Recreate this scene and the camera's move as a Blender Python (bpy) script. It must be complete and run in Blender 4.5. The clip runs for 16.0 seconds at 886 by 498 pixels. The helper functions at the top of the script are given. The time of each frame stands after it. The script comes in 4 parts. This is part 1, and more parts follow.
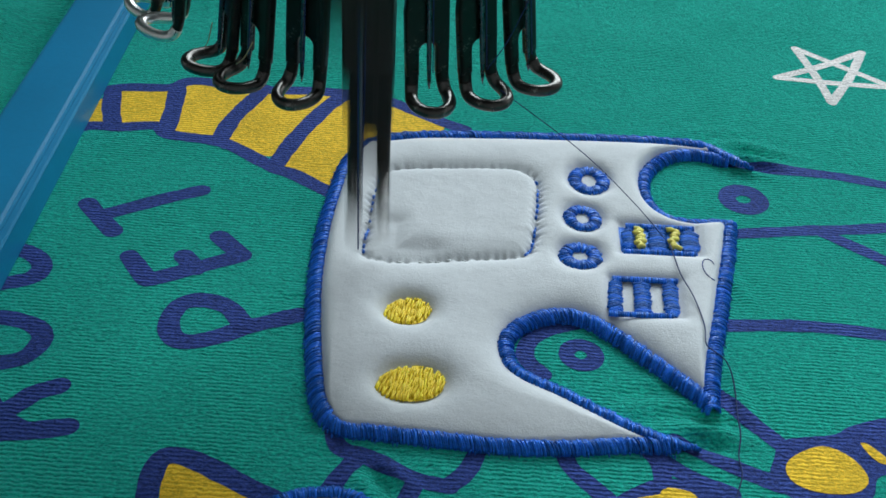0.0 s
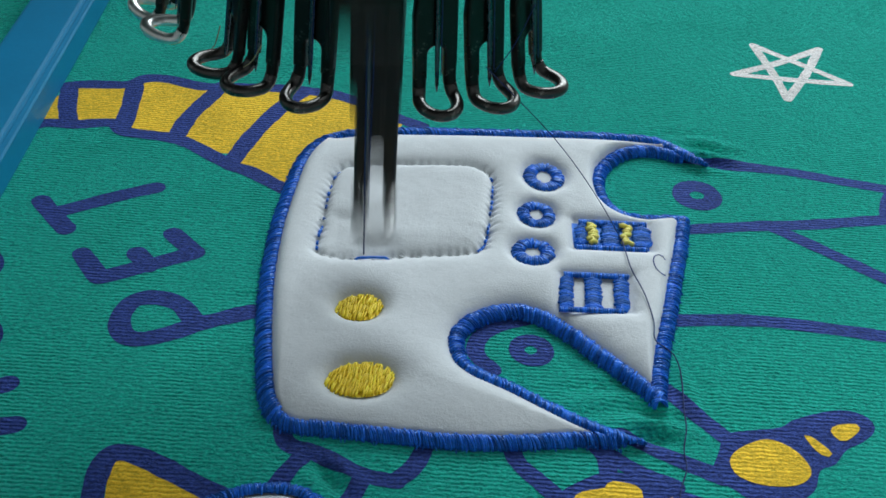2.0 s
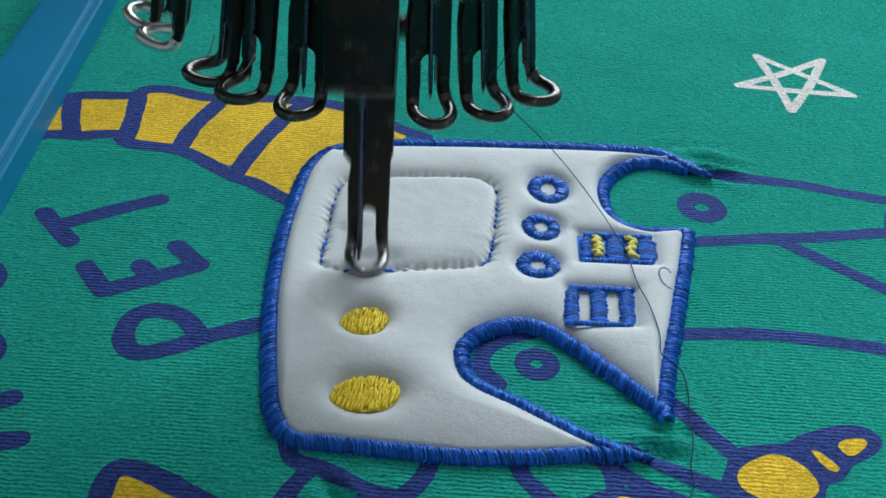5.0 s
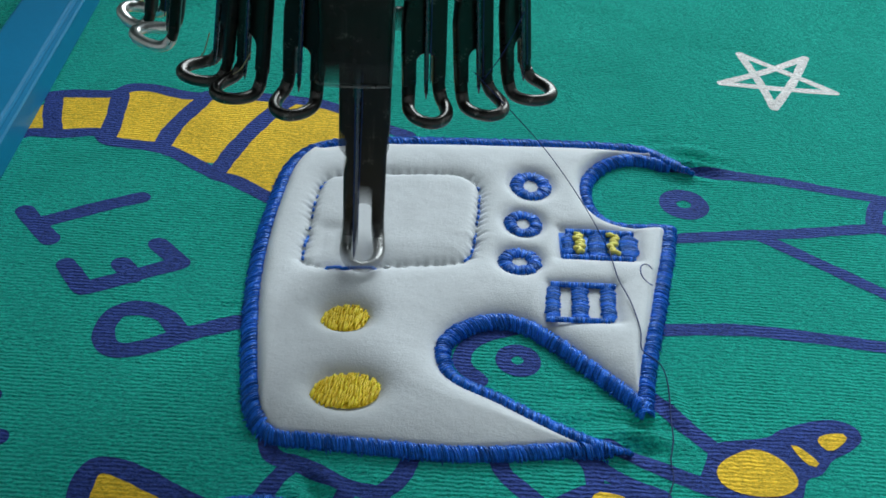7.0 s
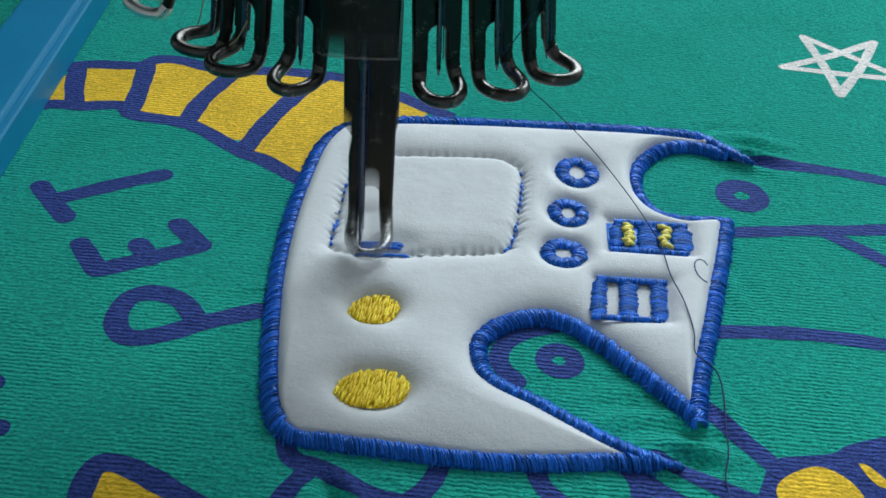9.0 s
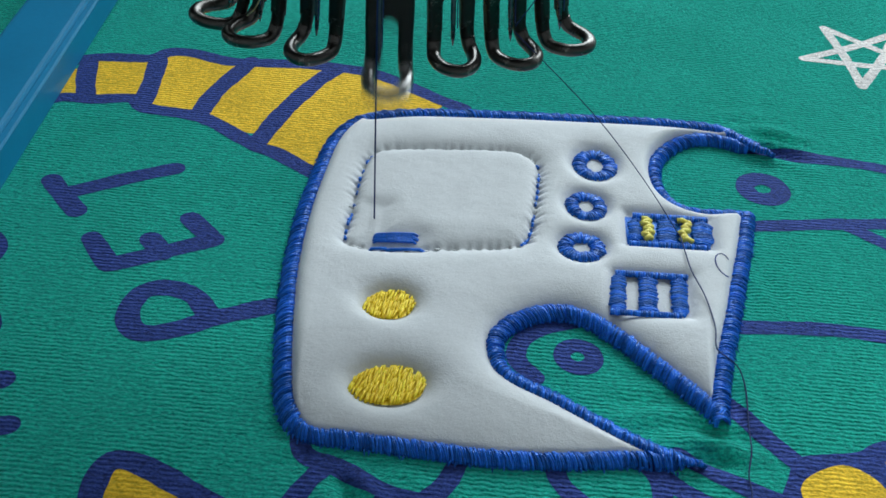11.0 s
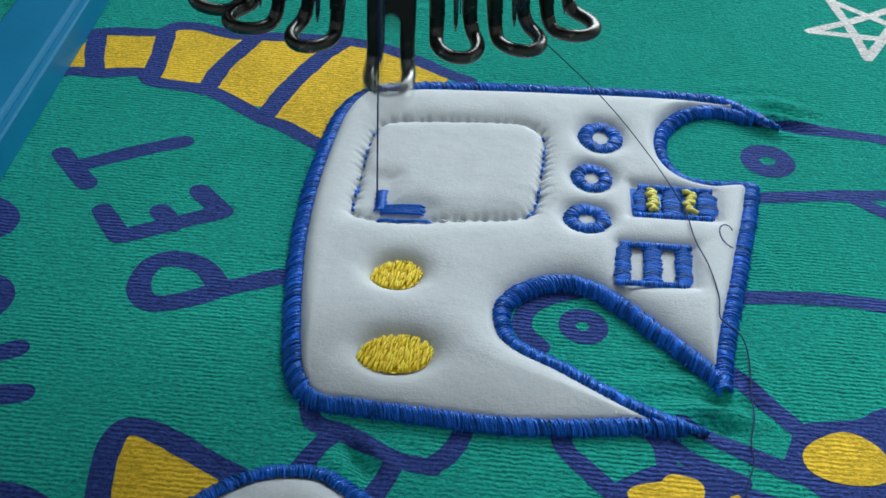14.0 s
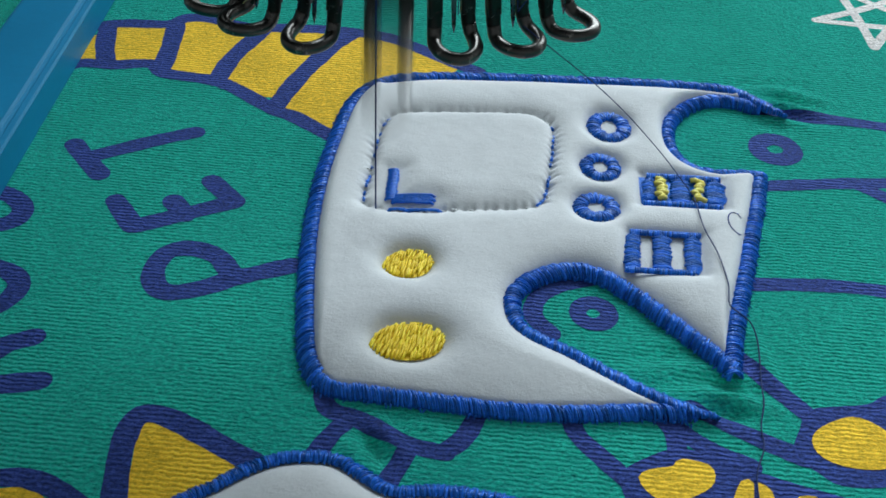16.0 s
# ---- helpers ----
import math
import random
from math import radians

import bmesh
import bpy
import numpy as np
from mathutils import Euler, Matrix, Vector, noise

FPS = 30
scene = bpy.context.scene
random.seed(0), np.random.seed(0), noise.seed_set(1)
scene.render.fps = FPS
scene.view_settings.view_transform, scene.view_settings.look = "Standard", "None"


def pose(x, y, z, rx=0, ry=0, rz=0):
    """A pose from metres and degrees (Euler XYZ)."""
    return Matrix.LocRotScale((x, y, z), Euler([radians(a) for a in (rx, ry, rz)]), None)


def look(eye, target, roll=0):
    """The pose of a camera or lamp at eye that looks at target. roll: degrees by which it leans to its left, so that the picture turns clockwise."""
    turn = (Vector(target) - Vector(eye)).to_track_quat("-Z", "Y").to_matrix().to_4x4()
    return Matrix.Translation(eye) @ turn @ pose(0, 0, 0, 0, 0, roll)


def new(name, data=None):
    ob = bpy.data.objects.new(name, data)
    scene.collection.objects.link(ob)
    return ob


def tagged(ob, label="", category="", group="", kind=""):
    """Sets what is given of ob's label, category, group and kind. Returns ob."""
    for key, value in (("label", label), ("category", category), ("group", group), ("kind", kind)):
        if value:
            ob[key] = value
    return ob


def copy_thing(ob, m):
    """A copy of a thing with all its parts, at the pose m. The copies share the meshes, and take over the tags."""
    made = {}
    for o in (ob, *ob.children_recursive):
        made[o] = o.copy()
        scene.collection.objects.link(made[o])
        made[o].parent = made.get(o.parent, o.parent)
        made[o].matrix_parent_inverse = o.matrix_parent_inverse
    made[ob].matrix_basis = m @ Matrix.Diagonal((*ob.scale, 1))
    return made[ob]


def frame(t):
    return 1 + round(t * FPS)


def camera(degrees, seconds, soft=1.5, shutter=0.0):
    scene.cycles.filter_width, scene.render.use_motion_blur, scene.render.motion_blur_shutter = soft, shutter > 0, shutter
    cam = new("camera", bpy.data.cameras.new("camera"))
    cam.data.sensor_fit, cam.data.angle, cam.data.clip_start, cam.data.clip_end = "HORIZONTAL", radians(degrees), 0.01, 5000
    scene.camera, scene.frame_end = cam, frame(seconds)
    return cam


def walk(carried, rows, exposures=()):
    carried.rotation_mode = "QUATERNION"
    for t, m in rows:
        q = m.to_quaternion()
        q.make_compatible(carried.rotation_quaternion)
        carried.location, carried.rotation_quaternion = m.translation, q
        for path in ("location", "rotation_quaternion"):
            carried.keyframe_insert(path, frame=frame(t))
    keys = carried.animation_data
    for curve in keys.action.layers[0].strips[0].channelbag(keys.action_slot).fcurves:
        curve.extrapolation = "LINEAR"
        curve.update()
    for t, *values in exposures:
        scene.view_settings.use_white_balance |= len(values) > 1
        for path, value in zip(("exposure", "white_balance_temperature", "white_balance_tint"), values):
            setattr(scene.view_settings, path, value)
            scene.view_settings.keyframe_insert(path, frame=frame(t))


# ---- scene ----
cam = camera(45.23, 16.0, soft=1.65, shutter=0.5)
PATH = [
    (0, pose(0.00530, -0.09718, 0.07666, 52.176, -3.136, 0.413)),
    (0.3, pose(0.00530, -0.09718, 0.07666, 52.176, -3.136, 0.413)),
    (0.4, pose(0.00153, -0.09730, 0.07739, 52.457, -3.965, -0.857)),
    (0.5, pose(0.00153, -0.09730, 0.07739, 52.457, -3.965, -0.857)),
    (1, pose(0.00169, -0.09631, 0.07758, 52.132, -3.711, -0.579)),
    (1.5, pose(0.00193, -0.09758, 0.07748, 52.244, -3.949, -0.675)),
    (2, pose(0.00250, -0.09706, 0.07725, 52.009, -3.600, -0.495)),
    (2.5, pose(0.00276, -0.09663, 0.07733, 52.026, -3.574, -0.535)),
    (3, pose(0.00348, -0.09570, 0.07766, 51.924, -3.301, -0.343)),
    (3.5, pose(0.00368, -0.09693, 0.07700, 52.262, -3.498, -0.386)),
    (4, pose(0.00378, -0.09678, 0.07725, 52.216, -3.440, -0.159)),
    (6.5, pose(0.00168, -0.09781, 0.07763, 52.595, -4.124, -1.165)),
    (7, pose(0.00253, -0.09710, 0.07724, 52.441, -3.864, -0.985)),
    (7.5, pose(0.00250, -0.09650, 0.07740, 51.829, -3.702, -0.914)),
    (8, pose(0.00280, -0.09748, 0.07480, 51.840, -3.685, -0.565)),
    (8.5, pose(0.00418, -0.09285, 0.07158, 52.107, -3.765, 0.787)),
    (9, pose(0.00574, -0.08956, 0.07231, 51.486, -3.699, 1.540)),
    (11.5, pose(0.00566, -0.09265, 0.07084, 51.094, -3.212, 2.202)),
    (12, pose(0.00600, -0.09254, 0.07100, 50.745, -3.077, 2.443)),
    (12.5, pose(0.00648, -0.09228, 0.07110, 50.492, -2.818, 2.472)),
    (13, pose(0.00577, -0.09169, 0.07102, 50.490, -3.207, 2.164)),
    (13.5, pose(0.00586, -0.09148, 0.07108, 50.344, -2.967, 1.985)),
    (14, pose(0.00592, -0.09080, 0.07129, 49.979, -2.997, 2.249)),
    (14.5, pose(0.00632, -0.09043, 0.07132, 50.002, -2.731, 2.175)),
    (15, pose(0.00676, -0.08972, 0.07194, 49.980, -2.699, 2.034)),
    (15.5, pose(0.00638, -0.08955, 0.07167, 49.932, -2.825, 1.925)),
    (16, pose(0.00628, -0.08948, 0.07149, 49.588, -2.717, 2.238)),
]
walk(cam, PATH, [(0, -0.03), (7.5, -0.02), (9.5, 0.02), (11.5, 0.0), (16, 0.0)])

# way of the clamped shirt under the needle
HOOP_PATH = [  # seconds, millimetres across and away
    (0, 3.10, 0.72), (0.3, 3.10, 0.72), (0.4, -4.66, 1.97), (0.5, -4.66, 1.97), (1, -4.32, 3.16), (1.5, -3.51, 0.99), (2, -2.94, 1.26),
    (2.5, -2.40, 3.20), (3, -1.75, 3.54), (3.5, -1.07, 1.39), (4, -0.53, 1.35), (6.5, -3.81, -1.07),
    (7, -3.30, 0.74), (7.5, -2.75, 1.12), (8, -2.50, -1.25), (8.5, -1.96, -0.35), (9, -0.59, 1.37),
    (11.5, -0.29, -3.16), (12, -0.11, -2.41), (12.5, 1.31, -1.93), (13, 1.20, -0.87), (13.5, -0.53, -0.66),
    (14, -0.05, 0.10), (14.5, 0.60, 1.38), (15, 0.34, 4.44), (15.5, 0.39, 2.02), (16, 1.07, 2.39),
]

MM = 0.001

# ---- world and light ----
world = bpy.data.worlds.new("sky")
scene.world = world
world.use_nodes = True
wn = world.node_tree.nodes
sky = wn.new("ShaderNodeTexSky")
sky.sky_type = 'NISHITA'
sky.sun_disc = False
sky.sun_elevation, sky.sun_rotation = radians(40), radians(20)
world.node_tree.links.new(sky.outputs[0], wn["Background"].inputs[0])
wn["Background"].inputs[1].default_value = 0.08

# daylight that comes in through the workshop window
WINDOW_AT = Vector((0.475, 1.55, 1.20))
window_light = bpy.data.lights.new("window_daylight", 'AREA')
window_light.shape, window_light.size, window_light.size_y = 'RECTANGLE', 1.80, 1.20
window_light.energy, window_light.color = 69, (0.825, 0.96, 1.02)
window_lamp = new("window_daylight", window_light)
window_lamp.matrix_world = look(WINDOW_AT, (0.475, 0, 1.20))

# ---- materials ----
def nodes_of(name):
    m = bpy.data.materials.new(name)
    m.use_nodes = True
    nt = m.node_tree
    return m, nt, nt.nodes["Principled BSDF"]


def mm_coords(nt, scale=(1000, 1000, 1000), turn=0):
    tc = nt.nodes.new("ShaderNodeTexCoord")
    mp = nt.nodes.new("ShaderNodeMapping")
    mp.inputs["Scale"].default_value = scale
    mp.inputs["Rotation"].default_value = (0, 0, radians(turn))
    nt.links.new(tc.outputs["Object"], mp.inputs["Vector"])
    return mp.outputs[0]


def noise_at(nt, vec, scale, detail=3.0, rough=0.55):
    n = nt.nodes.new("ShaderNodeTexNoise")
    n.inputs["Scale"].default_value, n.inputs["Detail"].default_value = scale, detail
    n.inputs["Roughness"].default_value = rough
    nt.links.new(vec, n.inputs["Vector"])
    return n.outputs["Fac"]


def calc(nt, op, a, b):
    n = nt.nodes.new("ShaderNodeMath")
    n.operation = op
    for i, v in enumerate((a, b)):
        if isinstance(v, (int, float)):
            n.inputs[i].default_value = v
        else:
            nt.links.new(v, n.inputs[i])
    return n.outputs[0]


def ramp(nt, fac, stops):
    n = nt.nodes.new("ShaderNodeValToRGB")
    el = n.color_ramp.elements
    while len(el) < len(stops):
        el.new(0.5)
    for e, (p, c) in zip(el, stops):
        e.position, e.color = p, (*c, 1)
    nt.links.new(fac, n.inputs[0])
    return n.outputs[0]


def bump(nt, bsdf, height, strength, depth):
    n = nt.nodes.new("ShaderNodeBump")
    n.inputs["Strength"].default_value, n.inputs["Distance"].default_value = strength, depth
    nt.links.new(height, n.inputs["Height"])
    nt.links.new(n.outputs[0], bsdf.inputs["Normal"])


def shade(c, k):
    return tuple(min(1.0, v * k) for v in c)


def knit(name, colour, fuzz=0.5, strength=0.9, ink=False):
    """Jersey cloth: uneven knitted courses, fuzz, slight fading; relief shade partly in the colour."""
    m, nt, b = nodes_of(name)
    v = mm_coords(nt, turn=2)
    wave = nt.nodes.new("ShaderNodeTexWave")
    wave.bands_direction = 'Y'
    wave.inputs["Scale"].default_value = 0.62
    wave.inputs["Distortion"].default_value = 3.6
    wave.inputs["Detail"].default_value = 2.0
    wave.inputs["Detail Scale"].default_value = 1.6
    nt.links.new(v, wave.inputs["Vector"])
    patches = noise_at(nt, v, 0.085, 4)
    stretched = mm_coords(nt, (900, 3300, 1000), 2)
    loops = noise_at(nt, stretched, 0.8, 4, 0.65)
    soft = noise_at(nt, v, 0.9, 3, 0.6)
    gate = nt.nodes.new("ShaderNodeMapRange")
    gate.inputs["From Min"].default_value, gate.inputs["From Max"].default_value = 0.42, 0.60
    gate.inputs["To Min"].default_value, gate.inputs["To Max"].default_value = 0.25, 1.15
    nt.links.new(patches, gate.inputs["Value"])
    rows = calc(nt, 'MULTIPLY', wave.outputs["Fac"], gate.outputs[0])
    flecks = noise_at(nt, mm_coords(nt, (2500, 3900, 1000), 2), 0.9, 4, 0.75)
    h = calc(nt, 'ADD', calc(nt, 'ADD', calc(nt, 'MULTIPLY', rows, 0.68), calc(nt, 'MULTIPLY', loops, 1.3)),
             calc(nt, 'ADD', calc(nt, 'MULTIPLY', flecks, 1.0), calc(nt, 'MULTIPLY', soft, 1.5)))
    bump(nt, b, h, min(1.0, strength * 1.1), 0.00042 * max(1.0, strength * 1.1))
    # colour follows the relief noises: shade between courses and loop highlights painted in
    tone = calc(nt, 'ADD', calc(nt, 'ADD', calc(nt, 'MULTIPLY', loops, 0.42), calc(nt, 'MULTIPLY', rows, 0.12)), calc(nt, 'ADD', calc(nt, 'MULTIPLY', flecks, 0.40), calc(nt, 'MULTIPLY', patches, 0.10)))
    col = ramp(nt, tone, [(0.36, shade(colour, 0.60 if not ink else 0.72)), (0.47, colour), (0.58, tuple(c * 1.35 + (0.01 if not ink else 0.004) for c in colour))])
    speck = nt.nodes.new("ShaderNodeMapRange")
    speck.inputs["From Min"].default_value, speck.inputs["From Max"].default_value = 0.36, 0.64
    speck.inputs["To Min"].default_value, speck.inputs["To Max"].default_value = (0.86, 1.14) if ink and colour[0] > 0.3 else (0.62, 1.38) if ink else (0.64, 1.36)
    nt.links.new(flecks, speck.inputs["Value"])
    mul = nt.nodes.new("ShaderNodeVectorMath")
    mul.operation = 'SCALE'
    nt.links.new(col, mul.inputs[0])
    nt.links.new(speck.outputs[0], mul.inputs["Scale"])
    nt.links.new(mul.outputs[0], b.inputs["Base Color"])
    b.inputs["Roughness"].default_value = 0.75 if ink else 0.9
    b.inputs["Specular IOR Level"].default_value = 0.12 if ink else 0.04
    b.inputs["Sheen Weight"].default_value = 0.0 if ink else fuzz * 1.1
    b.inputs["Sheen Roughness"].default_value = 0.5
    b.inputs["Sheen Tint"].default_value = (*[min(1.0, c * 2.0 + 0.12) for c in colour], 1)
    return m


def thread_mat(name, colour, rough=0.42, spread=0.28):
    """Embroidery thread: lustrous, each stitch a little different, twisted strands; highlights and shadows partly in
    the colour.
    """
    m, nt, b = nodes_of(name)
    v = mm_coords(nt)
    geo = nt.nodes.new("ShaderNodeNewGeometry")
    grain = noise_at(nt, v, 3.4, 4, 0.7)
    tone = calc(nt, 'ADD', calc(nt, 'MULTIPLY', geo.outputs["Random Per Island"], 0.35), calc(nt, 'MULTIPLY', grain, 0.65))
    # spread also paints in thread highlights and the shadows between stitches
    col = ramp(nt, tone, [(0.30, shade(colour, 1 - spread)), (0.5, colour), (0.70, tuple(min(1.0, c * (1 + spread) + 0.04 * spread) for c in colour))])
    nt.links.new(col, b.inputs["Base Color"])
    b.inputs["Roughness"].default_value = rough
    b.inputs["Specular IOR Level"].default_value = 0.95
    b.inputs["Specular Tint"].default_value = (*[0.22 + 0.78 * min(1.0, c * 2.2) for c in colour], 1)
    b.inputs["Sheen Weight"].default_value, b.inputs["Sheen Roughness"].default_value = 0.6, 0.3
    b.inputs["Sheen Tint"].default_value = (*[min(1.0, 0.09 + c * 1.9) for c in colour], 1)
    bump(nt, b, grain, 0.7, 0.00012)
    return m


def plush(name, colour):
    """Short-pile white cloth over foam."""
    m, nt, b = nodes_of(name)
    v = mm_coords(nt)
    fine = noise_at(nt, v, 4.0, 4, 0.65)
    broad = noise_at(nt, v, 0.35, 4, 0.6)
    h = calc(nt, 'ADD', calc(nt, 'MULTIPLY', fine, 0.40), calc(nt, 'MULTIPLY', broad, 1.2))
    bump(nt, b, h, 0.5, 0.00025)
    tone = calc(nt, 'ADD', calc(nt, 'MULTIPLY', fine, 0.5), calc(nt, 'MULTIPLY', broad, 0.5))
    col = ramp(nt, tone, [(0.3, shade(colour, 0.9)), (0.6, colour), (0.8, shade(colour, 1.05))])
    nt.links.new(col, b.inputs["Base Color"])
    b.inputs["Roughness"].default_value = 0.95
    b.inputs["Specular IOR Level"].default_value = 0.15
    b.inputs["Sheen Weight"].default_value = 0.1
    b.inputs["Subsurface Weight"].default_value = 0.55
    b.inputs["Subsurface Scale"].default_value = 0.0016
    b.inputs["Subsurface Radius"].default_value = (1.0, 1.0, 1.0)
    return m


def metal(name, colour, rough, wear, metallic=1.0):
    m, nt, b = nodes_of(name)
    v = mm_coords(nt)
    big = noise_at(nt, v, 0.7, 4, 0.65)
    small = noise_at(nt, v, 5.0, 3, 0.6)
    tone = calc(nt, 'ADD', calc(nt, 'MULTIPLY', big, 0.7), calc(nt, 'MULTIPLY', small, 0.3))
    col = ramp(nt, tone, [(0.35, colour), (0.58, shade(colour, 1.15)), (0.72, wear)])
    nt.links.new(col, b.inputs["Base Color"])
    r = nt.nodes.new("ShaderNodeMapRange")
    r.inputs["To Min"].default_value, r.inputs["To Max"].default_value = rough * 0.7, rough * 1.5
    nt.links.new(big, r.inputs["Value"])
    nt.links.new(r.outputs[0], b.inputs["Roughness"])
    b.inputs["Metallic"].default_value = metallic
    bump(nt, b, small, 0.15, 0.00005)
    return m


def plain(name, colour, rough, spec=0.5, vary=0.08, scale=0.02, relief=0.05, coat=0.0):
    m, nt, b = nodes_of(name)
    v = mm_coords(nt)
    n = noise_at(nt, v, scale, 5, 0.6)
    f = noise_at(nt, v, scale * 30, 3, 0.6)
    tone = calc(nt, 'ADD', calc(nt, 'MULTIPLY', n, 0.7), calc(nt, 'MULTIPLY', f, 0.3))
    col = ramp(nt, tone, [(0.3, shade(colour, 1 - vary)), (0.7, shade(colour, 1 + vary))])
    nt.links.new(col, b.inputs["Base Color"])
    b.inputs["Roughness"].default_value, b.inputs["Specular IOR Level"].default_value = rough, spec
    b.inputs["Coat Weight"].default_value = coat
    bump(nt, b, f, relief, 0.0002)
    return m


GREEN = knit("green_jersey", (0.006, 0.525, 0.38), fuzz=0.85, strength=1.15)
INK_PURPLE = knit("purple_ink", (0.029, 0.056, 0.235), strength=0.6, ink=True)
INK_YELLOW = knit("yellow_ink", (0.80, 0.50, 0.034), strength=0.4, ink=True)
INK_WHITE = knit("white_ink", (0.76, 0.73, 0.70), strength=0.6, ink=True)
BLUE_THREAD = thread_mat("blue_thread", (0.007, 0.135, 0.62), 0.28, 0.55)
YELLOW_THREAD = thread_mat("yellow_thread", (1.0, 0.66, 0.025), 0.42, 0.2)
PALE_THREAD = thread_mat("pale_yellow_thread", (1.0, 0.84, 0.16), 0.42, 0.12)
NAVY_THREAD = thread_mat("navy_thread", (0.012, 0.028, 0.11), 0.7)
WHITE_CLOTH = plush("white_plush", (0.70, 0.715, 0.73))
WHITE_THREAD = thread_mat("white_thread", (0.78, 0.79, 0.80), 0.6, 0.06)
BLACK_STEEL = metal("blackened_steel", (0.020, 0.018, 0.016), 0.28, (0.22, 0.19, 0.17), 0.75)
# toe steel with the window's reflection put into its pale colour
WINDOW_BRIGHT = metal("window_bright_steel", (0.70, 0.69, 0.66), 0.30, (0.34, 0.33, 0.30))
MID_STEEL = metal("mid_steel", (0.20, 0.195, 0.19), 0.26, (0.08, 0.075, 0.07))
CHROME = metal("worn_chrome", (0.075, 0.07, 0.065), 0.27, (0.36, 0.34, 0.31))
NEEDLE_STEEL = metal("needle_steel", (0.09, 0.095, 0.11), 0.25, (0.55, 0.55, 0.55))
HOOP_BLUE = plain("hoop_plastic", (0.006, 0.215, 0.42), 0.40, 0.4, 0.10, 0.05, 0.05)
CASE_GREY = plain("painted_case", (0.10, 0.10, 0.11), 0.45)
WALL_PAINT = plain("wall_paint", (0.42, 0.42, 0.42), 0.9, 0.2, 0.05, 0.004)
FLOOR_GREY = plain("floor_concrete", (0.22, 0.21, 0.20), 0.8, 0.3, 0.15, 0.004)
TABLE_TOP = plain("table_laminate", (0.50, 0.50, 0.48), 0.5, 0.4, 0.06, 0.01)
FRAME_WHITE = plain("window_paint", (0.78, 0.78, 0.76), 0.5)


# ---- mesh helpers ----
def link_mesh(name, verts, faces, material, smooth=True):
    me = bpy.data.meshes.new(name)
    me.from_pydata([(x * MM, y * MM, z * MM) for x, y, z in verts], [], faces)
    me.materials.append(material)
    if smooth:
        me.polygons.foreach_set("use_smooth", [True] * len(me.polygons))
    me.update()
    return new(name, me)


def part(name, made, material, parent, label="", smooth=True):
    """One mesh object under a thing or a part; made is (verts, faces) in millimetres."""
    ob = link_mesh(name, made[0], made[1], material, smooth)
    ob.parent = parent
    return tagged(ob, label) if label else ob


def thing(name, label, category, group="", kind=""):
    ob = new(name)
    ob.empty_display_size = 0.01
    return tagged(ob, label, category, group, kind)


def merge(*pieces):
    verts, faces = [], []
    for v, f in pieces:
        n = len(verts)
        verts += [tuple(p) for p in v]
        faces += [tuple(i + n for i in q) for q in f]
    return verts, faces


def smooth_line(pts, step=0.5, closed=False):
    """Catmull-Rom line through pts, evenly spaced."""
    p = [np.array(q, float) for q in pts]
    n = len(p)
    fine = []
    for i in range(n if closed else n - 1):
        if closed:
            a, b, c, d = p[i - 1], p[i], p[(i + 1) % n], p[(i + 2) % n]
        else:
            b, c = p[i], p[i + 1]
            a = p[i - 1] if i else 2 * b - c
            d = p[i + 2] if i + 2 < n else 2 * c - b
        for k in range(16):
            t = k / 16
            fine.append(0.5 * (2 * b + (c - a) * t + (2 * a - 5 * b + 4 * c - d) * t * t + (3 * b - a - 3 * c + d) * t ** 3))
    fine.append(p[0] if closed else p[-1])
    fine = np.array(fine)
    s = np.concatenate([[0], np.cumsum(np.linalg.norm(np.diff(fine, axis=0), axis=1))])
    m = max(2, int(round(s[-1] / step)) + 1)
    u = np.linspace(0, s[-1], m)
    out = np.stack([np.interp(u, s, fine[:, k]) for k in range(fine.shape[1])], 1)
    return out[:-1] if closed else out


def sides(line, closed=False):
    """Unit vectors to the right of a flat line."""
    if closed:
        d = np.roll(line, -1, 0) - np.roll(line, 1, 0)
    else:
        d = np.gradient(line, axis=0)
    d /= np.linalg.norm(d, axis=1)[:, None] + 1e-9
    return np.stack([d[:, 1], -d[:, 0]], 1)


def swept(line, radius, ring=6, flat=1.0, closed=False, caps=True):
    """A tube along a 3D line; radius may be a list. flat squeezes it along its second axis."""
    line = np.array(line, float)
    n = len(line)
    rad = np.broadcast_to(np.array(radius, float), (n,))
    d = (np.roll(line, -1, 0) - np.roll(line, 1, 0)) if closed else np.gradient(line, axis=0)
    d /= np.linalg.norm(d, axis=1)[:, None] + 1e-12
    ref = np.array([0, 0, 1.0]) if abs(d[0][2]) < 0.9 else np.array([0, 1.0, 0])
    verts, faces = [], []
    u = np.cross(d[0], ref)
    for i in range(n):
        u = u - d[i] * (u @ d[i])
        u /= np.linalg.norm(u) + 1e-12
        w = np.cross(d[i], u)
        for k in range(ring):
            a = 2 * math.pi * k / ring
            verts.append(tuple(line[i] + rad[i] * (math.cos(a) * u + flat * math.sin(a) * w)))
    for i in range(n if closed else n - 1):
        j = (i + 1) % n
        for k in range(ring):
            l = (k + 1) % ring
            faces.append((i * ring + k, i * ring + l, j * ring + l, j * ring + k))
    if caps and not closed:
        faces.append(tuple(range(ring - 1, -1, -1)))
        faces.append(tuple((n - 1) * ring + k for k in range(ring)))
    return verts, faces


